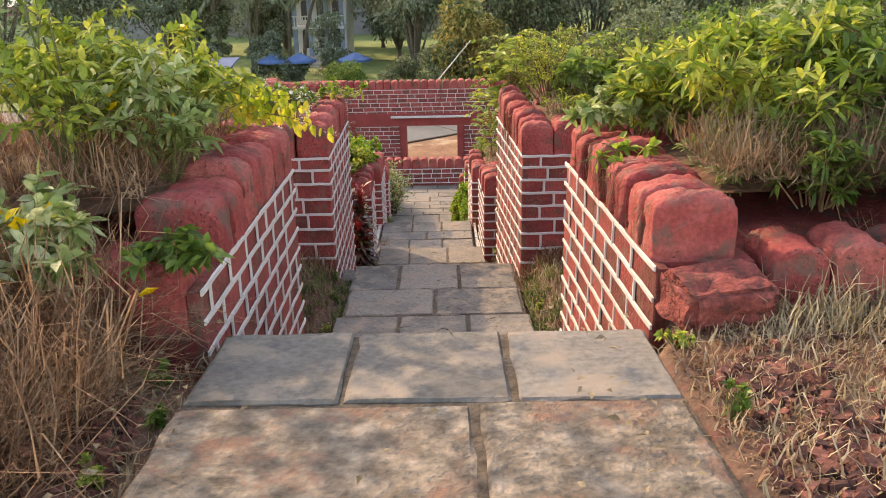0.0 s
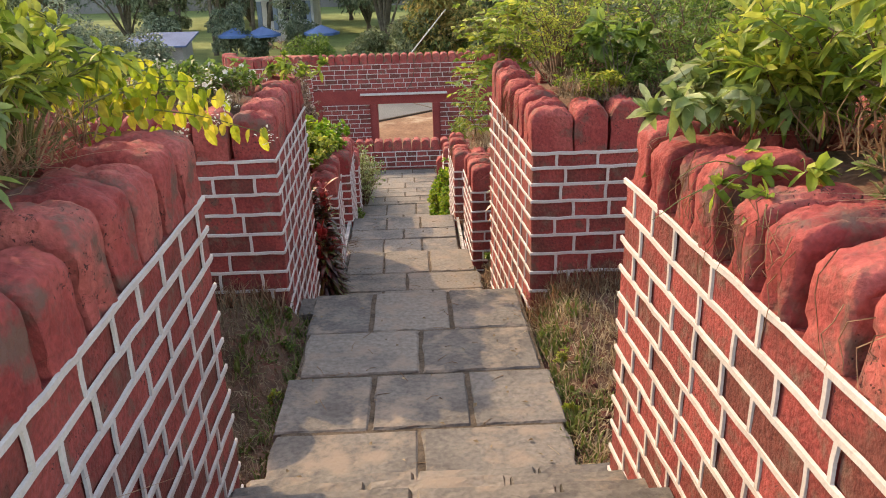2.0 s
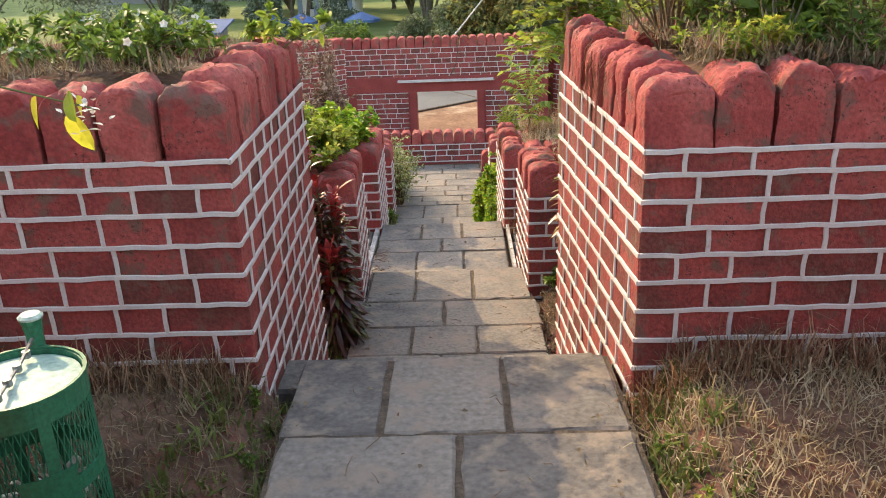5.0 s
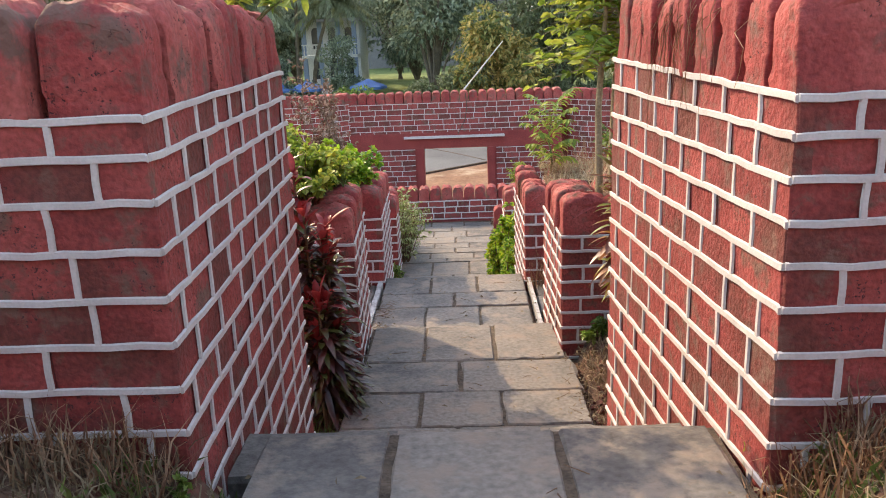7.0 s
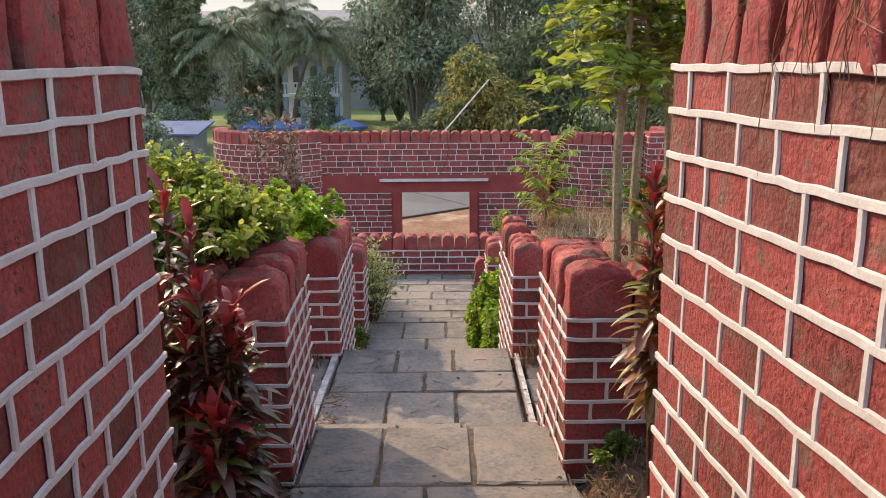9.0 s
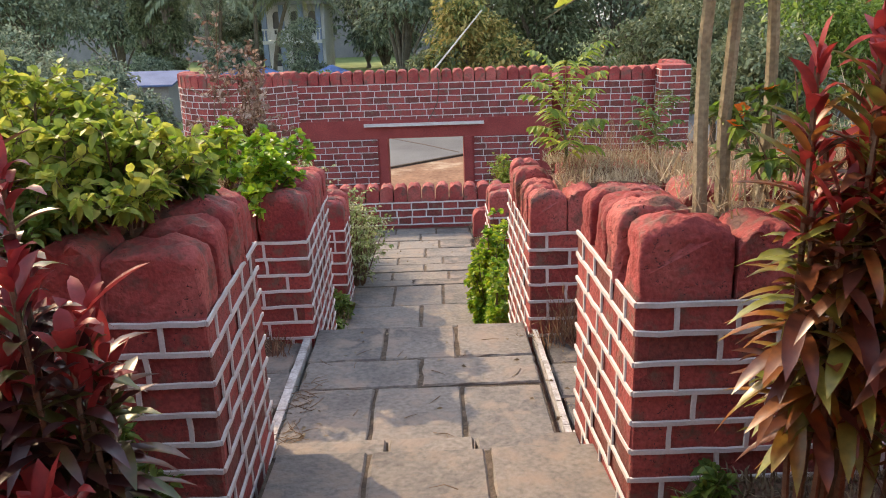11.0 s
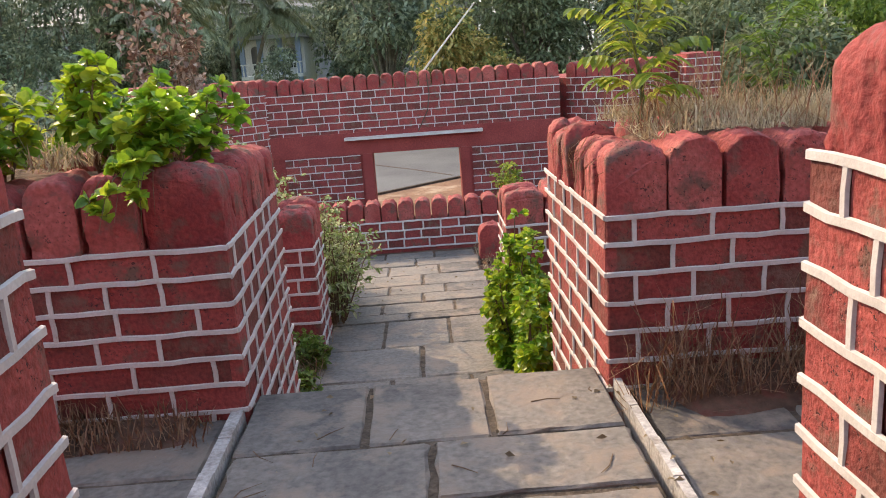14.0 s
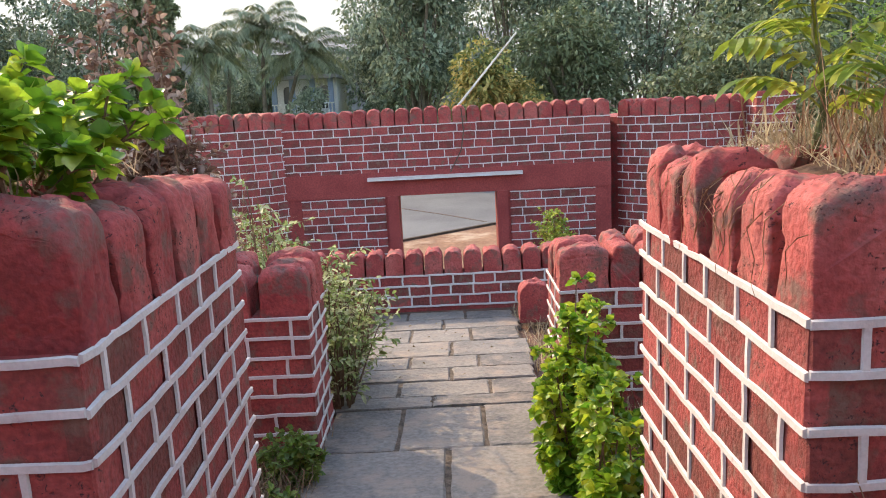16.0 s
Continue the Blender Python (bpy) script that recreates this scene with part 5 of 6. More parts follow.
for i, (x, y, h, sp, m) in enumerate([(-1.2, 11.0, 0.78, 0.5, LIGHTLEAF), (-1.7, 11.15, 1.1, 0.62, LIGHTLEAF), (-2.5, 11.2, 1.2, 0.7, LIGHTLEAF), (-1.15, 11.45, 0.4, 0.3, LEAF), (-1.5, 10.75, 0.4, 0.4, LEAF)]):
    shrub("flowering_bush", "spreading yellow-green bush spilling over the red wall top", "shrub", (x, y, -0.54), h, sp, 40, 72, 0.07, 0.046, m, 320 + i, STEM, ORANGE if i == 2 else None, 10, 0.04,
          lean=(0.03, -0.05), start=0.1, hang=0.3, group="bushes on the third wall")
shrub("flowering_bush", "thin shrub with orange flowers", "shrub", (1.95, 10.9, -0.5), 0.75, 0.4, 12, 40, 0.08, 0.04, LEAF, 333, STEM, ORANGE, 12, 0.045)


def slim_tree(base, height, seed, label, crown):
    rng = np.random.default_rng(seed)
    top = empty("young_tree", label, "tree", at=base)
    line = [np.array([0.02 * math.sin(k + seed) * k / 2, 0.02 * math.cos(2 * k + seed), height * k / 5]) for k in range(6)]
    g = Geo().tube(line, [0.036, 0.034, 0.031, 0.027, 0.02, 0.01], 8)
    pts, dirs = [], []
    for i in range(crown):
        t = rng.uniform(0.55, 1.0)
        k = min(4, int(t * 5))
        q = line[k] + (line[k + 1] - line[k]) * (t * 5 - k)
        ang = i * 2.4
        ln = rng.uniform(0.45, 0.9)
        o = np.array([math.cos(ang), math.sin(ang), rng.uniform(0.0, 0.5)])
        rach = [q + o * ln * u - np.array([0, 0, 0.35 * ln * u * u]) for u in np.linspace(0, 1, 6)]
        g.tube(rach, [0.008, 0.006, 0.005, 0.004, 0.003, 0.002], 3)
        s = np.array([-math.sin(ang), math.cos(ang), 0])
        for j in range(8):
            u = 0.25 + 0.75 * j / 7
            p = rach[min(4, int(u * 5))]
            for sd in (-1, 1):
                pts.append(p + (rach[5] - rach[0]) * 0.02 * rng.normal())
                dirs.append(s * sd + o * 0.4 + rng.normal(0, 0.2, 3))
    part("trunk", g.mesh("trunk", TANBARK), top)
    part("crown", quad_leaves("crown", pts, dirs, 0.13, 0.062, LIGHTLEAF, rng, True), top)


for i, (x, y, h) in enumerate([(-0.98, 10.25, 0.55), (-1.3, 10.3, 0.5), (-0.85, 9.95, 0.3), (1.45, 10.35, 0.25)]):
    shrub("weed", "leafy green weed growing at the foot of the red wall", "weed", (x, y, land(x, y) - 0.02), h, 0.16, 10, 22, 0.075, 0.034, LEAF, 840 + i, GREENSTEM, start=0.25, group="weeds at the wall foot")
slim_tree((1.58, 11.04, -0.6), 2.1, 330, "slim young tree with smooth tan bark on the wall top", 46)
slim_tree((1.72, 11.12, -0.6), 2.3, 331, "slim young tree with smooth tan bark and compound leaves", 46)
slim_tree((1.98, 11.3, -0.6), 2.2, 334, "slim young tree with smooth tan bark on the wall top", 40)
slim_tree((3.2, 11.4, -0.55), 2.2, 332, "slim young tree with yellow-green compound leaves", 44)
# fourth pair and the lowest walk
pinnate("sapling", "young sapling with feather-shaped light green leaves", (1.53, 14.75, -1.05), 0.8, 19, 0.33, LIGHTLEAF, 340, first=0.1, size=0.13, leaflets=8)
pinnate("sapling", "young sapling with feather-shaped green leaves", (2.5, 15.1, -1.08), 0.5, 12, 0.26, LEAF, 341, first=0.15)
for i, (x, y, h, sp, n) in enumerate([(-1.2, 14.2, 0.45, 0.26, 6), (-1.5, 14.3, 0.82, 0.16, 4), (-1.22, 14.75, 0.5, 0.24, 6), (-2.5, 14.4, 0.75, 0.4, 7), (-2.0, 14.15, 0.55, 0.34, 7), (-1.75, 14.95, 0.55, 0.3, 5), (-1.18, 14.05, 0.25, 0.2, 5)]):
    rosette_shrub("glossy_shrub", "shrub with whorls of rounded glossy green leaves on the wall top", (x, y, -1.1), h, sp, n, 6, 0.09, GLOSSY, 350 + i, "glossy shrubs", 0.35, 9)
shrub("glossy_shrub", "leafy sprig hanging down over the coping stones", "shrub", (-1.15, 13.95, -1.05), 0.25, 0.25, 9, 24, 0.085, 0.07, GLOSSY, 358, STEM, lean=(-0.1, -0.25), start=0.3, hang=1.5)
for i, (x, y, h, sp) in enumerate([(-2.4, 18.4, 4.7, 0.3), (-2.2, 18.6, 4.1, 0.26), (-3.0, 18.5, 3.0, 0.3)]):
    shrub("dry_bush", "tall withered reddish brown plant with curled dead leaves", "shrub", (x, y, land(x, y)), h, sp, 34, 84, 0.09, 0.045, WITHERED, 360 + i, STEM, start=0.5, group="withered plants", twig=0.4)
blades("dry_grass", "brown dry grass in front of the small wall block", -1.5, -0.9, 16.0, 17.5, 2200, 0.42, DULLSHADESTRAW, 39, 0.005, 0.6, 0.25)
blades("dry_grass", "tall pinkish dry stems behind the red wall", -3.6, -1.7, 18.4, 19.2, 1500, 2.1, REDSTRAW, 24, 0.006, 0.16, 0.4)
for i, (x, y, h, sp, n) in enumerate([(1.04, 16.2, 1.1, 0.3, 11), (1.05, 16.75, 1.4, 0.34, 14), (1.08, 17.4, 1.55, 0.34, 14), (1.15, 18.05, 1.2, 0.28, 10)]):
    rosette_shrub("hedge_shrub", "bright yellow-green hedge shrub beside the walk", (x, y, land(x, y) - 0.02), h, sp, n, 22, 0.075, GLOSSY, 370 + i, "hedge shrubs beside the walk", 0.1, 9)
for i, (x, y, h, sp) in enumerate([(-0.92, 18.8, 1.95, 0.46), (-1.05, 19.5, 1.8, 0.45), (-1.2, 20.4, 1.0, 0.35), (-1.05, 16.3, 0.5, 0.22), (-1.0, 17.1, 0.6, 0.2)]):
    shrub("hedge_shrub", "dusty green straggling shrub beside the walk", "shrub", (x, y, land(x, y) - 0.02), h, sp, 32, 64, 0.065, 0.034, SILVERLEAF if i < 3 else LEAF, 380 + i, STEM, start=0.15)
shrub("garden_bush", "rounded clipped green bush below the parapet", "shrub", (1.85, 24.6, land(1.85, 24.6)), 2.6, 0.36, 70, 110, 0.07, 0.04, LIGHTLEAF, 390, STEM, start=0.45, twig=0.5)
shrub("garden_bush", "dark green bush below the parapet", "shrub", (-2.7, 24.8, land(-2.7, 24.8)), 2.2, 0.8, 36, 80, 0.12, 0.06, LEAF, 391, STEM, start=0.2)
shrub("garden_bush", "dry twiggy bush below the parapet", "shrub", (3.1, 25.0, land(3.1, 25.0)), 2.1, 0.6, 30, 40, 0.06, 0.03, REDSTRAW, 392, STEM, start=0.2)
shrub("garden_bush", "green bush beside the low wall", "shrub", (-1.95, 20.4, land(-1.95, 20.4)), 2.4, 0.55, 36, 70, 0.08, 0.04, SILVERLEAF, 393, STEM, start=0.2)


# ---- waste bin ----
def waste_bin(at):
    top = empty("waste_bin", "round green wire-mesh waste bin with a pale lid and litter inside", "bin", at=at)
    r, z0, z1 = 0.255, 0.06, 0.84

    def ring(zz, h, rad=r, n=32, mat=BINGREEN, name="hoop"):
        v, f = [], []
        for k in range(n):
            t = 2 * math.pi * k / n
            for rr, z in ((rad - 0.006, zz), (rad + 0.006, zz), (rad + 0.006, zz + h), (rad - 0.006, zz + h)):
                v.append((rr * math.cos(t), rr * math.sin(t), z))
        for k in range(n):
            a, b = 4 * k, 4 * ((k + 1) % n)
            for q in range(4):
                f.append((a + q, a + (q + 1) % 4, b + (q + 1) % 4, b + q))
        part(name, mesh_of(name, v, f, mat), top)
    ring(z0, 0.08)
    ring(0.4, 0.07)
    ring(z1 - 0.09, 0.1)
    ring(z1, 0.02, r + 0.006, name="rim")
    g = Geo()
    n = 60
    for k in range(n):
        t = 2 * math.pi * k / n
        for s in (1, -1):
            pts = [((r - 0.002) * math.cos(t + s * 0.5 * u), (r - 0.002) * math.sin(t + s * 0.5 * u), z0 + 0.04 + (z1 - z0 - 0.08) * u) for u in np.linspace(0, 1, 8)]
            g.tube(pts, [0.0032] * 8, 3)
    part("wire_mesh", g.mesh("wire_mesh", BINGREEN), top)
    for k in range(4):
        t = math.pi / 4 + k * math.pi / 2
        part("strap", Geo().box((-0.025, r - 0.006, z0), (0.025, r + 0.005, z1), Matrix.Rotation(t, 4, "Z")).mesh("strap", BINGREEN), top)
    v = [(0, 0, z1 + 0.012)] + [((r - 0.012) * math.cos(2 * math.pi * k / 32), (r - 0.012) * math.sin(2 * math.pi * k / 32), z1 - 0.012) for k in range(32)]
    v += [((r - 0.012) * math.cos(2 * math.pi * k / 32), (r - 0.012) * math.sin(2 * math.pi * k / 32), z1 - 0.025) for k in range(32)]
    f = [(0, 1 + k, 1 + (k + 1) % 32) for k in range(32)] + [(1 + k, 33 + k, 33 + (k + 1) % 32, 1 + (k + 1) % 32) for k in range(32)] + [tuple(33 + k for k in reversed(range(32)))]
    part("lid", mesh_of("lid", v, f, BINLID), top, "pale mint green lid")
    ax, ay = 0.29 * math.cos(radians(100)), 0.29 * math.sin(radians(100))
    part("rod", Geo().tube([(ax * 0.9, ay * 0.9, 0.9), (ax * 0.3, ay * 0.3, z1 + 0.035), (-ax * 0.8, -ay * 0.8, z1 + 0.03)], [0.008, 0.008, 0.008], 6).mesh("rod", METAL), top, "thin chained rod across the lid")
    for k in range(4):
        q = 0.55 - 0.4 * k
        part("shackle", Geo().tube([(ax * q, ay * q, z1 + 0.02), (ax * q, ay * q, z1 + 0.05)], [0.018, 0.018], 8).mesh("shackle", METAL), top)
    v, f = [], []
    for k in range(7):
        t = radians(-75 + 8 * k)
        for rad in (r + 0.004, r + 0.009):
            for z in (0.36, 0.53):
                v.append((rad * math.cos(t), rad * math.sin(t), z))
    for k in range(6):
        o = 4 * k
        f += [(o + 2, o + 6, o + 7, o + 3), (o, o + 1, o + 5, o + 4), (o + 1, o + 3, o + 7, o + 5), (o, o + 4, o + 6, o + 2)]
    f += [(0, 2, 3, 1), (24, 25, 27, 26)]
    part("plate", mesh_of("plate", v, f, BINGREEN), top, "green sheet plate on the mesh")
    rr = random.Random(4)
    g = Geo()
    for _ in range(70):
        t, q = rr.uniform(0, 6.28), (r - 0.05) * math.sqrt(rr.random())
        m = Matrix.Translation((q * math.cos(t), q * math.sin(t), rr.uniform(0.1, 0.36))) @ Euler((rr.uniform(0, 3), rr.uniform(0, 3), rr.uniform(0, 3))).to_matrix().to_4x4()
        s = rr.uniform(0.02, 0.05)
        g.box((-s, -s * 0.7, -s * 0.2), (s, s * 0.7, s * 0.2), m)
    part("litter", g.mesh("litter", LITTER), top, "crumpled paper and wrappers")
    part("base", Geo().tube([(0, 0, 0.055), (0, 0, 0.075)], [r - 0.01, r - 0.01], 24).mesh("base", BINGREEN), top)
    for s, t in ((1, radians(100)), (1, radians(215))):
        px, py = 0.29 * math.cos(t), 0.29 * math.sin(t)
        part("post", Geo().tube([(px, py, -0.02), (px, py, 0.9), (px, py, 0.96), (px, py, 0.98)], [0.036, 0.036, 0.042, 0.05], 14).mesh("post", BINGREEN), top)
        part("knob", Geo().tube([(px, py, 0.98), (px, py, 0.99), (px, py, 1.0)], [0.05, 0.052, 0.04], 14).mesh("knob", BINLID), top)
        part("pivot", Geo().tube([(px * 0.86, py * 0.86, 0.72), (px * 1.05, py * 1.05, 0.72)], [0.015, 0.015], 8).mesh("pivot", METAL), top)


waste_bin((-1.36, 5.0, land(-1.36, 5.0) - 0.05))


# ---- beyond the gate ----
def flat_strip(name, label, x0, x1, y0, y1, z, mat, category):
    v = [(x0, y0, z), (x1, y0, z), (x1, y1, z), (x0, y1, z), (x0, y0, z - 0.3), (x1, y0, z - 0.3), (x1, y1, z - 0.3), (x0, y1, z - 0.3)]
    f = [(0, 1, 2, 3), (0, 4, 5, 1), (1, 5, 6, 2), (2, 6, 7, 3), (3, 7, 4, 0)]
    tagged(new(name, mesh_of(name, v, f, mat)), label, category, kind="structure")


VERGE_EDGE = [(-60, 33.6), (-3.4, 33.8), (-1.32, 35.5), (1.45, 37.8), (4.0, 38.8), (60, 39.4)]
flat_strip("verge", "bare reddish earth outside the gateway", -60, 60, 28, 40.5, -4.91, DUST, "ground")


def road():
    front = [(x, y, -4.87) for x, y in VERGE_EDGE]
    back = [(x, 47.0, -4.87) for x, _ in VERGE_EDGE]
    n = len(front)
    v = front + back + [(x, y, -5.1) for x, y, _ in front]
    f = [(k, k + 1, n + k + 1, n + k) for k in range(n - 1)] + [(k, 2 * n + k, 2 * n + k + 1, k + 1) for k in range(n - 1)]
    tagged(new("road", mesh_of("road", v, f, ASPHALT)), "grey asphalt road crossing beyond the gateway", "road", kind="structure")
    g = Geo()
    for (xa, ya), (xb, yb) in zip(VERGE_EDGE, VERGE_EDGE[1:]):
        d = Vector((xb - xa, yb - ya, 0))
        m = Matrix.Translation((xa, ya, -4.9)) @ Matrix.Rotation(math.atan2(d.y, d.x), 4, "Z")
        g.box((0, -0.12, -0.1), (d.length, 0.0, 0.06), m)
    tagged(new("kerb", g.mesh("kerb", BED)), "low dark broken edge between road and earth", "kerb", kind="structure")
    # shadow of an overhead wire, laid on the road as a dark strip
    line = [(-4.5, 46.5), (-1.5, 42.3), (-0.1, 40.4), (1.3, 38.2)]
    g = Geo()
    for (xa, ya), (xb, yb) in zip(line, line[1:]):
        d = Vector((xb - xa, yb - ya, 0))
        g.box((0, -0.05, 0), (d.length, 0.05, 0.008), Matrix.Translation((xa, ya, -4.87)) @ Matrix.Rotation(math.atan2(d.y, d.x), 4, "Z"))
    tagged(new("wire_shadow", g.mesh("wire_shadow", BED)), "thin dark strip drawn as a wire's shadow across the road", "road marking", kind="structure")


road()
flat_strip("lawn", "green lawn reaching back to the trees and house", -120, 120, 48.2, 200, -4.9, LAWN, "lawn")


def tree(base, height, radius, lobes, leaves, leaf, mat, seed, label, squash=0.85, trunk=0.3, bare=0.3, name="tree"):
    rng = np.random.default_rng(seed)
    top = empty(name, label, "tree", at=base)
    g = Geo()
    fork = height * bare
    g.tube([(0, 0, -0.3), (0.1, 0.05, fork * 0.6), (0.05, 0.1, fork)], [trunk, trunk * 0.8, trunk * 0.65], 9)
    pts, dirs = [], []
    cz, rz = (height + fork) / 2, (height - fork) / 2 * squash * 1.15
    for i in range(lobes):
        d = rng.normal(size=3)
        d /= np.linalg.norm(d)
        k = rng.uniform(0.35, 0.8)
        c = np.array([d[0] * radius * k, d[1] * radius * k, cz + d[2] * rz * k])
        lr = radius * rng.uniform(0.28, 0.45)
        mid = np.array([c[0] * 0.4, c[1] * 0.4, (c[2] + fork) / 2])
        g.tube([(0.05, 0.1, fork * 0.95), mid, c], [trunk * 0.4, trunk * 0.25, trunk * 0.08], 5)
        n = leaves // lobes
        q = rng.normal(size=(n, 3))
        q /= np.linalg.norm(q, axis=1, keepdims=True)
        rad = lr * rng.uniform(0.55, 1.1, n) ** 0.6
        rad *= 1 + 0.25 * np.sin(q[:, 0] * 5 + i) * np.cos(q[:, 2] * 6 + i)
        pts.append(c + q * rad[:, None] * np.array([1, 1, 0.8]))
        dirs.append(q * 0.6 + rng.normal(0, 0.6, (n, 3)) + np.array([0, 0, -0.3]))
    part("trunk", g.mesh("trunk", BARK), top)
    part("crown", quad_leaves("crown", np.concatenate(pts), np.concatenate(dirs), leaf, leaf * 0.5, mat, rng), top)


BIG = "tall dense dark green broadleaf tree beyond the road"
tree((2.3, 50, -5), 7.2, 3.0, 16, 9000, 0.3, RUSTLEAF, 400, "round tree flushing yellow-brown young leaves beyond the road", bare=0.15, trunk=0.2)
tree((6.5, 53, -5), 8.5, 3.4, 16, 8000, 0.32, DARKLEAF, 401, BIG, bare=0.15)
TREES = [(-1.5, 60, 15, 4.8), (4.5, 66, 18, 7.0), (12, 60, 17, 7.0), (-3.5, 77, 14, 4.5), (20, 58, 16, 7.0), (28, 62, 17, 7.5), (38, 60, 16, 8.0), (10, 78, 20, 8.0), (-2, 82, 18, 7.0),
         (15, 50, 9, 4.0), (24, 48, 10, 4.5), (48, 58, 16, 8.0), (33, 48, 9, 4.5), (-22.5, 68, 14.5, 4.8), (-29, 70, 16.5, 5.5), (-36, 66, 16.5, 6.0), (-45, 70, 17, 6.5), (-25, 84, 12, 5.0), (-55, 66, 12, 6.0),
         (20, 84, 20, 9.0), (-13, 92, 11, 4.5), (-21, 95, 11.5, 5.0), (-6, 90, 12, 4.5), (36, 84, 20, 9.0), (-38, 88, 13, 7.0), (-16, 86, 9, 4.0)]
# crowns from y 59 on take the leaf colour paled with haze
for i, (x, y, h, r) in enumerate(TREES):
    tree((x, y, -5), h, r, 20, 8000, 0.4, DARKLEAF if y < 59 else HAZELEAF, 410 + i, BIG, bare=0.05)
for i, (x, y, h, r) in enumerate([(9.5, 30, 5.0, 2.2), (13, 33, 6.5, 2.8), (11, 38, 7.5, 3.2), (17, 36, 8.0, 3.5), (8.5, 37, 6.0, 2.5), (21, 42, 9, 4.0), (8, 24, 3.0, 1.4), (10.5, 21, 3.4, 1.6)]):
    tree((x, y, land(x, y)), h, r, 14, 6500, 0.22, LEAF if i % 2 else DARKLEAF, 450 + i, "leafy green tree on the slope beside the wall", bare=0.15, trunk=0.15)
for i in range(12):
    tree((-5.5 + i * 2.6 + (i % 3) * 0.4, 49.5 + (i % 2) * 1.6, -5), 2.6 + (i * 7 % 5) * 0.5, 1.8, 10, 3500, 0.2, DARKLEAF if i % 3 else LEAF, 480 + i, "dense green roadside bush beyond the gate", bare=0.02, trunk=0.1, name="bush")
# nearer, but also in the haze-paled leaf colour
for i, (x, y, h, r) in enumerate([(-9, 32, 3.5, 1.8), (-12, 36, 4.5, 2.2), (-16, 42, 5.5, 2.6)]):
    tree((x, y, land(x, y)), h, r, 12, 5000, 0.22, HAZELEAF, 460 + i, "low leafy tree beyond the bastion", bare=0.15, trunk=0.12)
for i, (x, y, h) in enumerate([(-16.7, 62, 14.2), (-18.6, 63, 13.4)]):
    tree((x, y, -5), h, 1.0, 36, 8000, 0.33, DARKLEAF, 470 + i, "slender columnar dark green tree", squash=1.0, bare=0.08, trunk=0.14, name="columnar_tree")


# haze is in the leaf colour of these bushes as well
for i, (x, y, h, r) in enumerate([(-12.6, 59, 4.2, 1.6), (-8.0, 60, 5.6, 1.9), (-10.6, 58, 2.6, 1.5), (-17.5, 60, 3.6, 1.8)]):
    tree((x, y, -5), h, r, 12, 4000, 0.24, HAZELEAF, 520 + i, "green garden bush before the house, leaf colour paled with haze", bare=0.02, trunk=0.1, name="bush")


def palm(base, height, lean, seed):
    rng = np.random.default_rng(seed)
    top = empty("coconut_palm", "coconut palm with a ringed trunk and drooping fronds", "palm", "coconut palms before the house", at=base)
    crown = np.array([lean, 0, height])
    trunk = [np.array([lean * (k / 6) ** 2, 0, height * k / 6]) for k in range(7)]
    part("trunk", Geo().tube(trunk, [0.2, 0.16, 0.15, 0.14, 0.13, 0.12, 0.11], 9).mesh("trunk", BARK), top)
    for i in range(24):
        ang = i * 2.4 + rng.uniform(-0.25, 0.25)
        el = 1.4 - 1.8 * i / 24
        ln = rng.uniform(3.0, 3.8)
        out = np.array([math.cos(ang), math.sin(ang), 0])
        rach = [crown + out * ln * u * math.cos(el * (1 - 0.3 * u)) + np.array([0, 0, ln * (math.sin(el) * u - 0.48 * u ** 2.6)]) for u in np.linspace(0, 1, 9)]
        g = Geo().tube(rach, [0.03, 0.028, 0.025, 0.022, 0.018, 0.015, 0.01, 0.008, 0.004], 3)
        s = np.array([-math.sin(ang), math.cos(ang), 0])
        for j in range(30):
            u = 0.1 + 0.89 * j / 29
            k = min(7, int(u * 8))
            p = rach[k] + (rach[k + 1] - rach[k]) * (u * 8 - k)
            f = rach[k + 1] - rach[k]
            f = f / np.linalg.norm(f)
            for sd in (-1, 1):
                g.leaf(p, s * sd + f * 0.7 + np.array([0, 0, -0.45]) + rng.normal(0, 0.1, 3), (0, 0, 1), 0.78 * (1.1 - 0.8 * abs(u - 0.4)), 0.115, 0.4, 1)
        part("frond", g.mesh("frond", PALMLEAF), top)


palm((-14.2, 62, -5), 7.7, -0.3, 500)
palm((-12.0, 66, -5), 9.3, 0.4, 501)
palm((-15.9, 71, -5), 8.6, 0.9, 502)
palm((-10.9, 66, -5), 7.6, 1.9, 503)


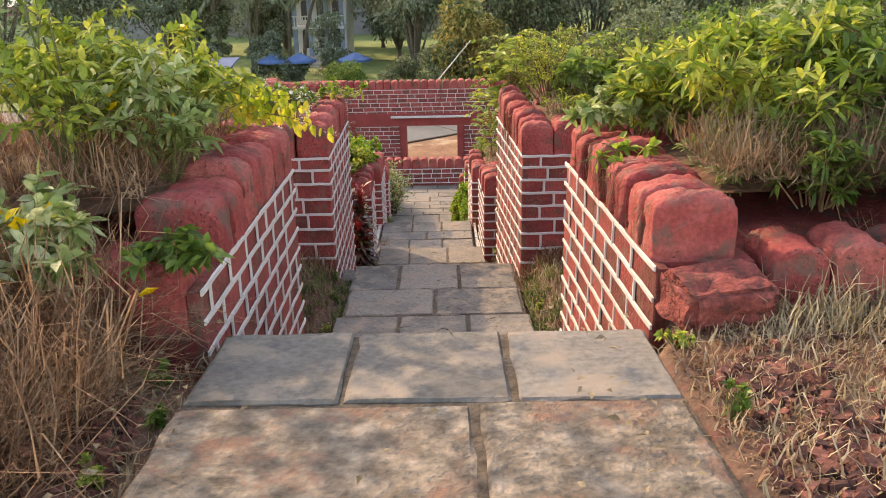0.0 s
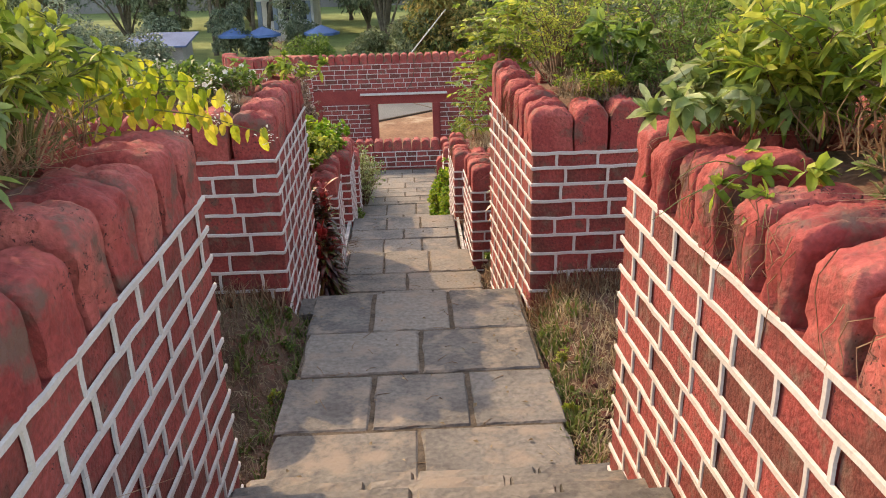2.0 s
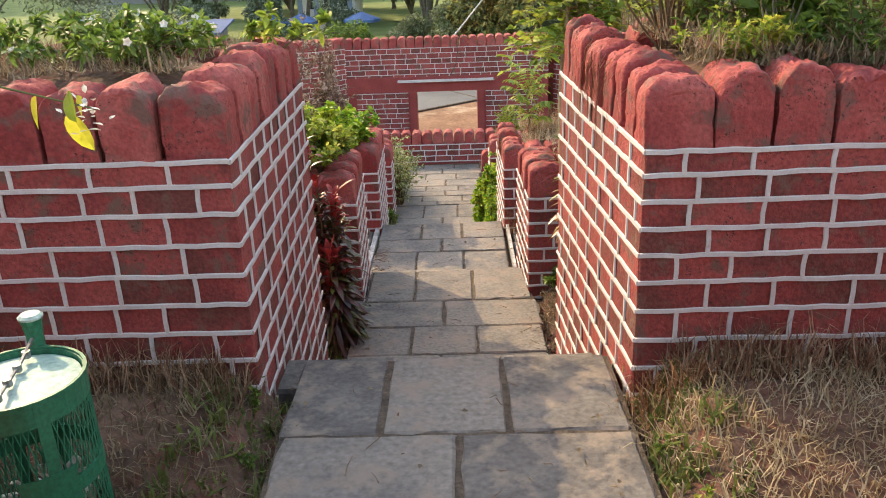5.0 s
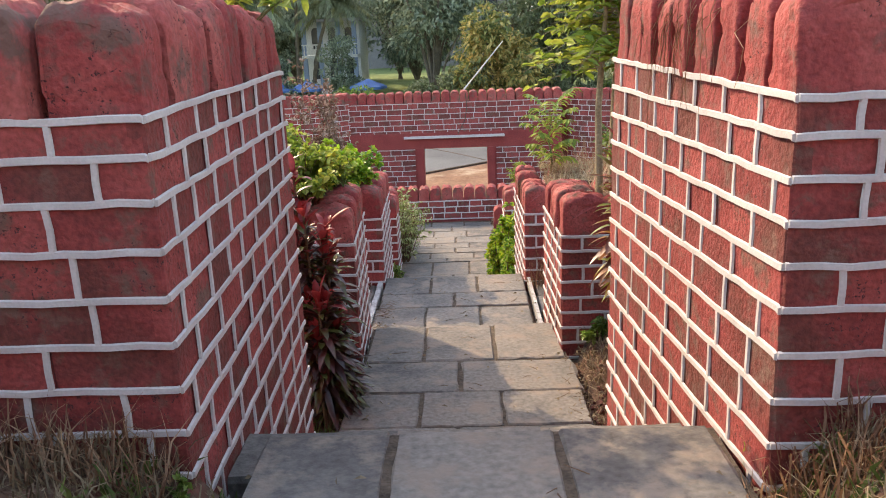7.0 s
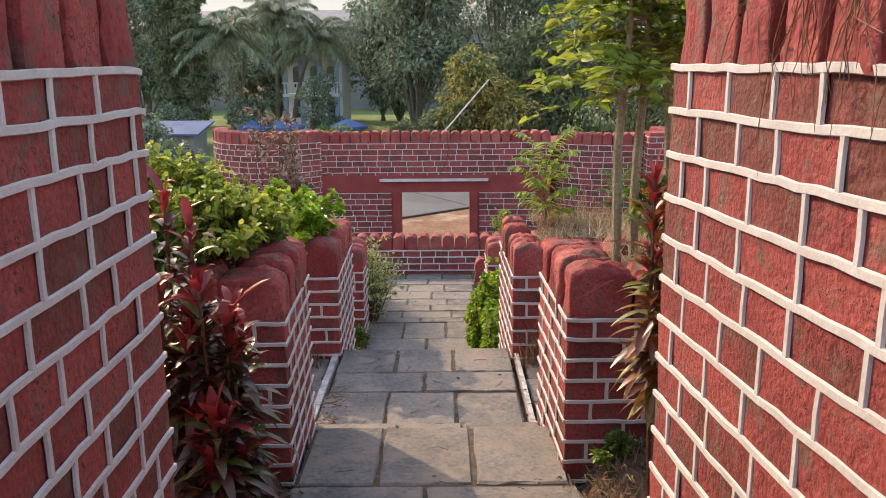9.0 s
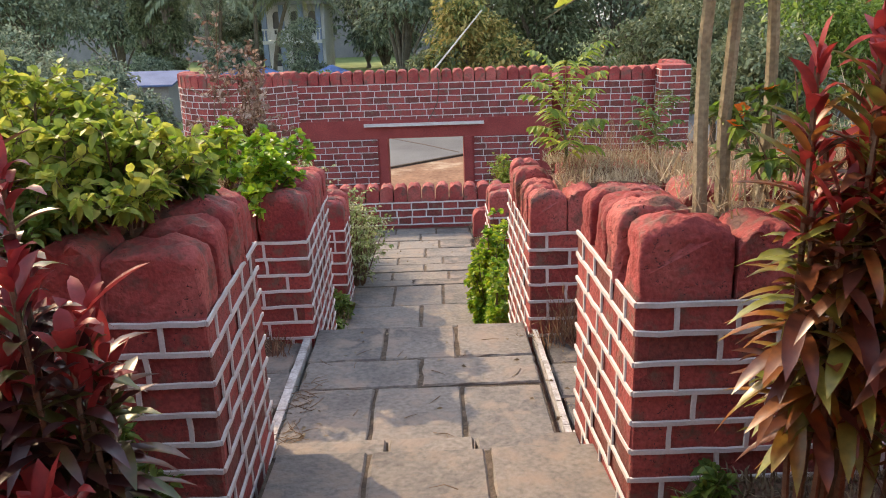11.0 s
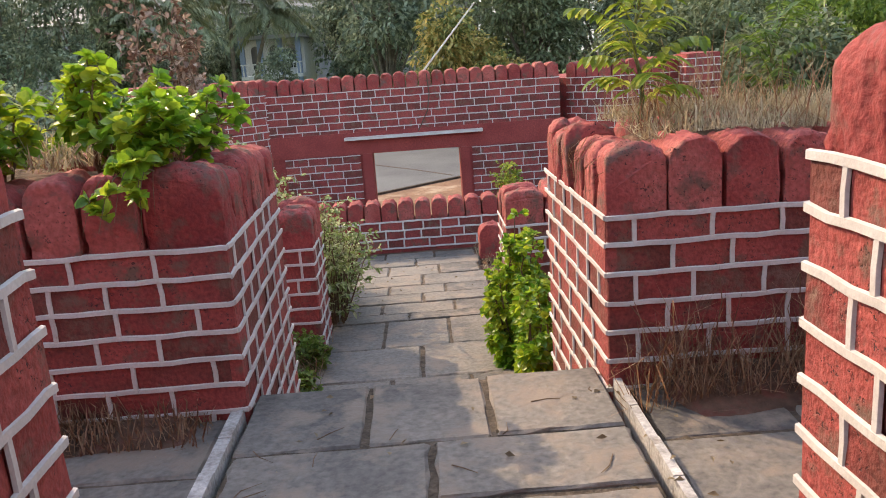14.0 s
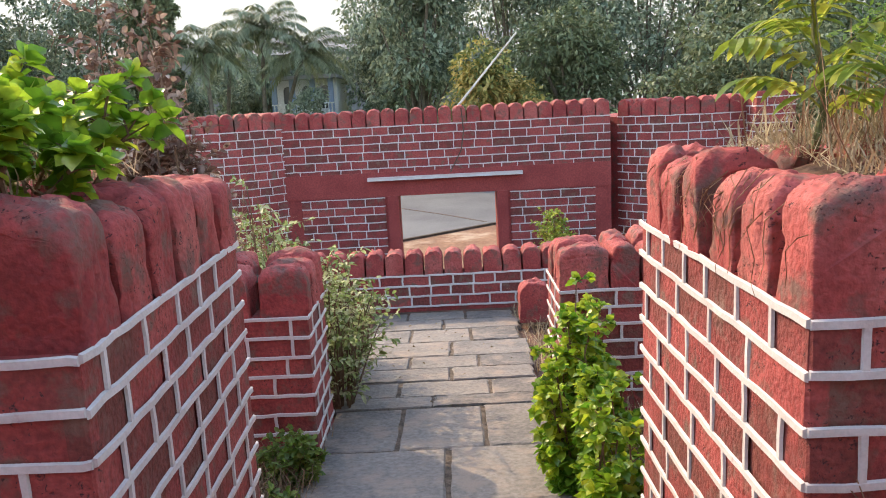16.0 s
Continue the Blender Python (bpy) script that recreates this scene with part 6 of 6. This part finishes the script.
def house(at):
    top = empty("house", "white two-storey house with blue-grey columns and a balustrade", "house", at=at)
    part("wall", Geo().box((-2.3, 2.0, 0), (2.3, 8.0, 6.2)).mesh("wall", HOUSEWHITE), top)
    part("roof", Geo().box((-2.6, -0.4, 6.2), (2.6, 8.5, 6.45)).mesh("roof", ROOFSHEET), top)
    part("porch_floor", Geo().box((-2.3, 0.0, 0.0), (2.3, 2.0, 0.9)).mesh("porch_floor", HOUSEWHITE), top)
    part("balcony", Geo().box((-2.3, -0.1, 3.3), (2.3, 2.0, 3.55)).mesh("balcony", HOUSEWHITE), top)
    for x in (-2.1, -0.75, 0.75, 2.1):
        part("column", Geo().box((x - 0.18, 0.0, 0.9), (x + 0.18, 0.36, 6.2)).mesh("column", HOUSEBLUE), top)
    part("handrail", Geo().box((-2.3, -0.08, 4.35), (2.3, 0.08, 4.45)).mesh("handrail", HOUSEWHITE), top)
    for k in range(18):
        x = -2.12 + k * 0.25
        part("baluster", Geo().tube([(x, 0, 3.55), (x, 0, 3.8), (x, 0, 4.0), (x, 0, 4.36)], [0.04, 0.075, 0.04, 0.05], 6).mesh("baluster", HOUSEWHITE), top)
    for x in (-1.42, 0.0, 1.42):
        for z in (1.5, 4.0):
            part("window", Geo().box((x - 0.34, 1.95, z), (x + 0.34, 2.02, z + 1.4)).mesh("window", DARKGLASS), top)
            arch = [(x + 0.34 * math.cos(t), 1.97, z + 1.4 + 0.35 * math.sin(t)) for t in np.linspace(0, math.pi, 9)]
            part("window_arch", mesh_of("window_arch", arch + [(p[0], 2.03, p[2]) for p in arch], [tuple(reversed(range(9))), tuple(range(9, 18))] + [(k, k + 1, k + 10, k + 9) for k in range(8)], DARKGLASS), top)
    for k in range(5):
        part("step", Geo().box((-1.2, -1.5 + 0.3 * k, 0), (1.2, 0.0, 0.18 * (k + 1))).mesh("step", CONCRETE), top)


house((-10.4, 72, -5))


def hall():
    top = empty("hall", "long pale building with a low grey sheet roof", "building", at=(-22, 112, -5))
    part("wall", Geo().box((-26, 0, 0), (30, 12, 10.5)).mesh("wall", ROOFSHEET), top)
    v = [(-27, -1, 10.5), (31, -1, 10.5), (31, 6, 13), (-27, 6, 13), (31, 13, 10.5), (-27, 13, 10.5)]
    part("roof", mesh_of("roof", v, [(0, 1, 2, 3), (3, 2, 4, 5), (1, 4, 2), (0, 3, 5)], ROOFSHEET), top)
    for k in range(12):
        part("window", Geo().box((-24 + k * 4.5, -0.05, 6), (-22 + k * 4.5, 0.02, 8.4)).mesh("window", DARKGLASS), top)


hall()


def umbrella(at):
    top = empty("garden_umbrella", "blue garden umbrella open on the lawn", "umbrella", "blue umbrellas", at=at)
    part("pole", Geo().tube([(0, 0, 0), (0, 0, 2.3)], [0.025, 0.025], 6).mesh("pole", METAL), top)
    v = [(0, 0, 2.45)] + [(1.25 * math.cos(2 * math.pi * k / 8), 1.25 * math.sin(2 * math.pi * k / 8), 1.95) for k in range(8)] + [(1.25 * math.cos(2 * math.pi * k / 8), 1.25 * math.sin(2 * math.pi * k / 8), 1.78) for k in range(8)]
    f = [(0, 1 + k, 1 + (k + 1) % 8) for k in range(8)] + [(1 + k, 9 + k, 9 + (k + 1) % 8, 1 + (k + 1) % 8) for k in range(8)]
    part("canopy", mesh_of("canopy", v, f, UMBRELLA), top)


for x, y in ((-11.8, 58), (-9.9, 58), (-5.8, 58)):
    umbrella((x, y, -5))


def leaning_pole():
    g = Geo().tube([(0.3, 27.35, -1.05), (0.92, 27.55, -0.36), (1.6, 27.8, 0.4)], [0.022, 0.02, 0.016], 8)
    tagged(new("leaning_pole", g.mesh("leaning_pole", POLE)), "thin weathered pole leaning out above the gate wall", "pole")


leaning_pole()


def hanging_cable():
    g = Geo().tube([(0.45, 26.96, -0.98), (0.48, 26.93, -1.4), (0.42, 26.95, -1.75), (0.2, 26.93, -2.15)], [0.012] * 4, 5)
    tagged(new("cable", g.mesh("cable", BED)), "thin dark cable hanging down the gate wall", "cable")


hanging_cable()


def haze():
    m = bpy.data.materials.new("hazy_sky")
    m.use_nodes = True
    b = m.node_tree.nodes["Principled BSDF"]
    b.inputs["Base Color"].default_value = (0.1, 0.1, 0.1, 1)
    b.inputs["Roughness"].default_value = 1.0
    b.inputs["Emission Color"].default_value = (0.86, 0.93, 1.0, 1)
    b.inputs["Emission Strength"].default_value = 0.205
    n = 40
    ring = [(330 * math.sin(radians(-75 + 150 * k / n)), 330 * math.cos(radians(-75 + 150 * k / n))) for k in range(n + 1)]
    v = [(x, y, -6) for x, y in ring] + [(x, y, 150) for x, y in ring]
    f = [(k, k + 1, n + 2 + k, n + 1 + k) for k in range(n)]
    tagged(new("backdrop", mesh_of("backdrop", v, f, m)), "pale hazy white sky low over the trees", "sky", kind="structure")


haze()

# shade tree beside the stair head
tree((-3.7, 4.6, land(-3.7, 4.6)), 6.2, 1.7, 12, 900, 0.15, LEAF, 600, "slender shade tree standing beside the stair head", bare=0.68, trunk=0.07)

for i, (x, y) in enumerate([(-6.2, 7.0), (-7.5, 11.5), (-5.6, 13.2), (-6.8, 17.0), (6.6, 4.5), (7.2, 9.0), (6.2, 12.5), (-6.5, 2.5), (7.0, 0.5), (-5.5, -2.5), (5.5, -3.0)]):
    tree((x, y, land(x, y)), 1.5 + (i % 3) * 0.4, 1.0, 9, 1800, 0.12, LEAF if i % 2 else DARKLEAF, 620 + i, "low leafy bush on the dry slope", bare=0.05, trunk=0.05, name="bush")


def shed(at):
    top = empty("shed", "low shed with a blue sheet roof beyond the road", "shed", at=at)
    part("wall", Geo().box((-1.6, 0, 0), (1.6, 2.4, 2.2)).mesh("wall", ROOFSHEET), top)
    part("roof", mesh_of("roof", [(-2, -0.6, 2.2), (2, -0.6, 2.2), (2, 2.8, 2.7), (-2, 2.8, 2.7), (-2, -0.6, 2.1), (2, -0.6, 2.1), (2, 2.8, 2.6), (-2, 2.8, 2.6)],
                         [(0, 1, 2, 3), (4, 7, 6, 5), (0, 4, 5, 1), (1, 5, 6, 2), (2, 6, 7, 3), (3, 7, 4, 0)], SHEDBLUE), top, "dull blue sheet roof")


shed((-15.0, 50, -5))
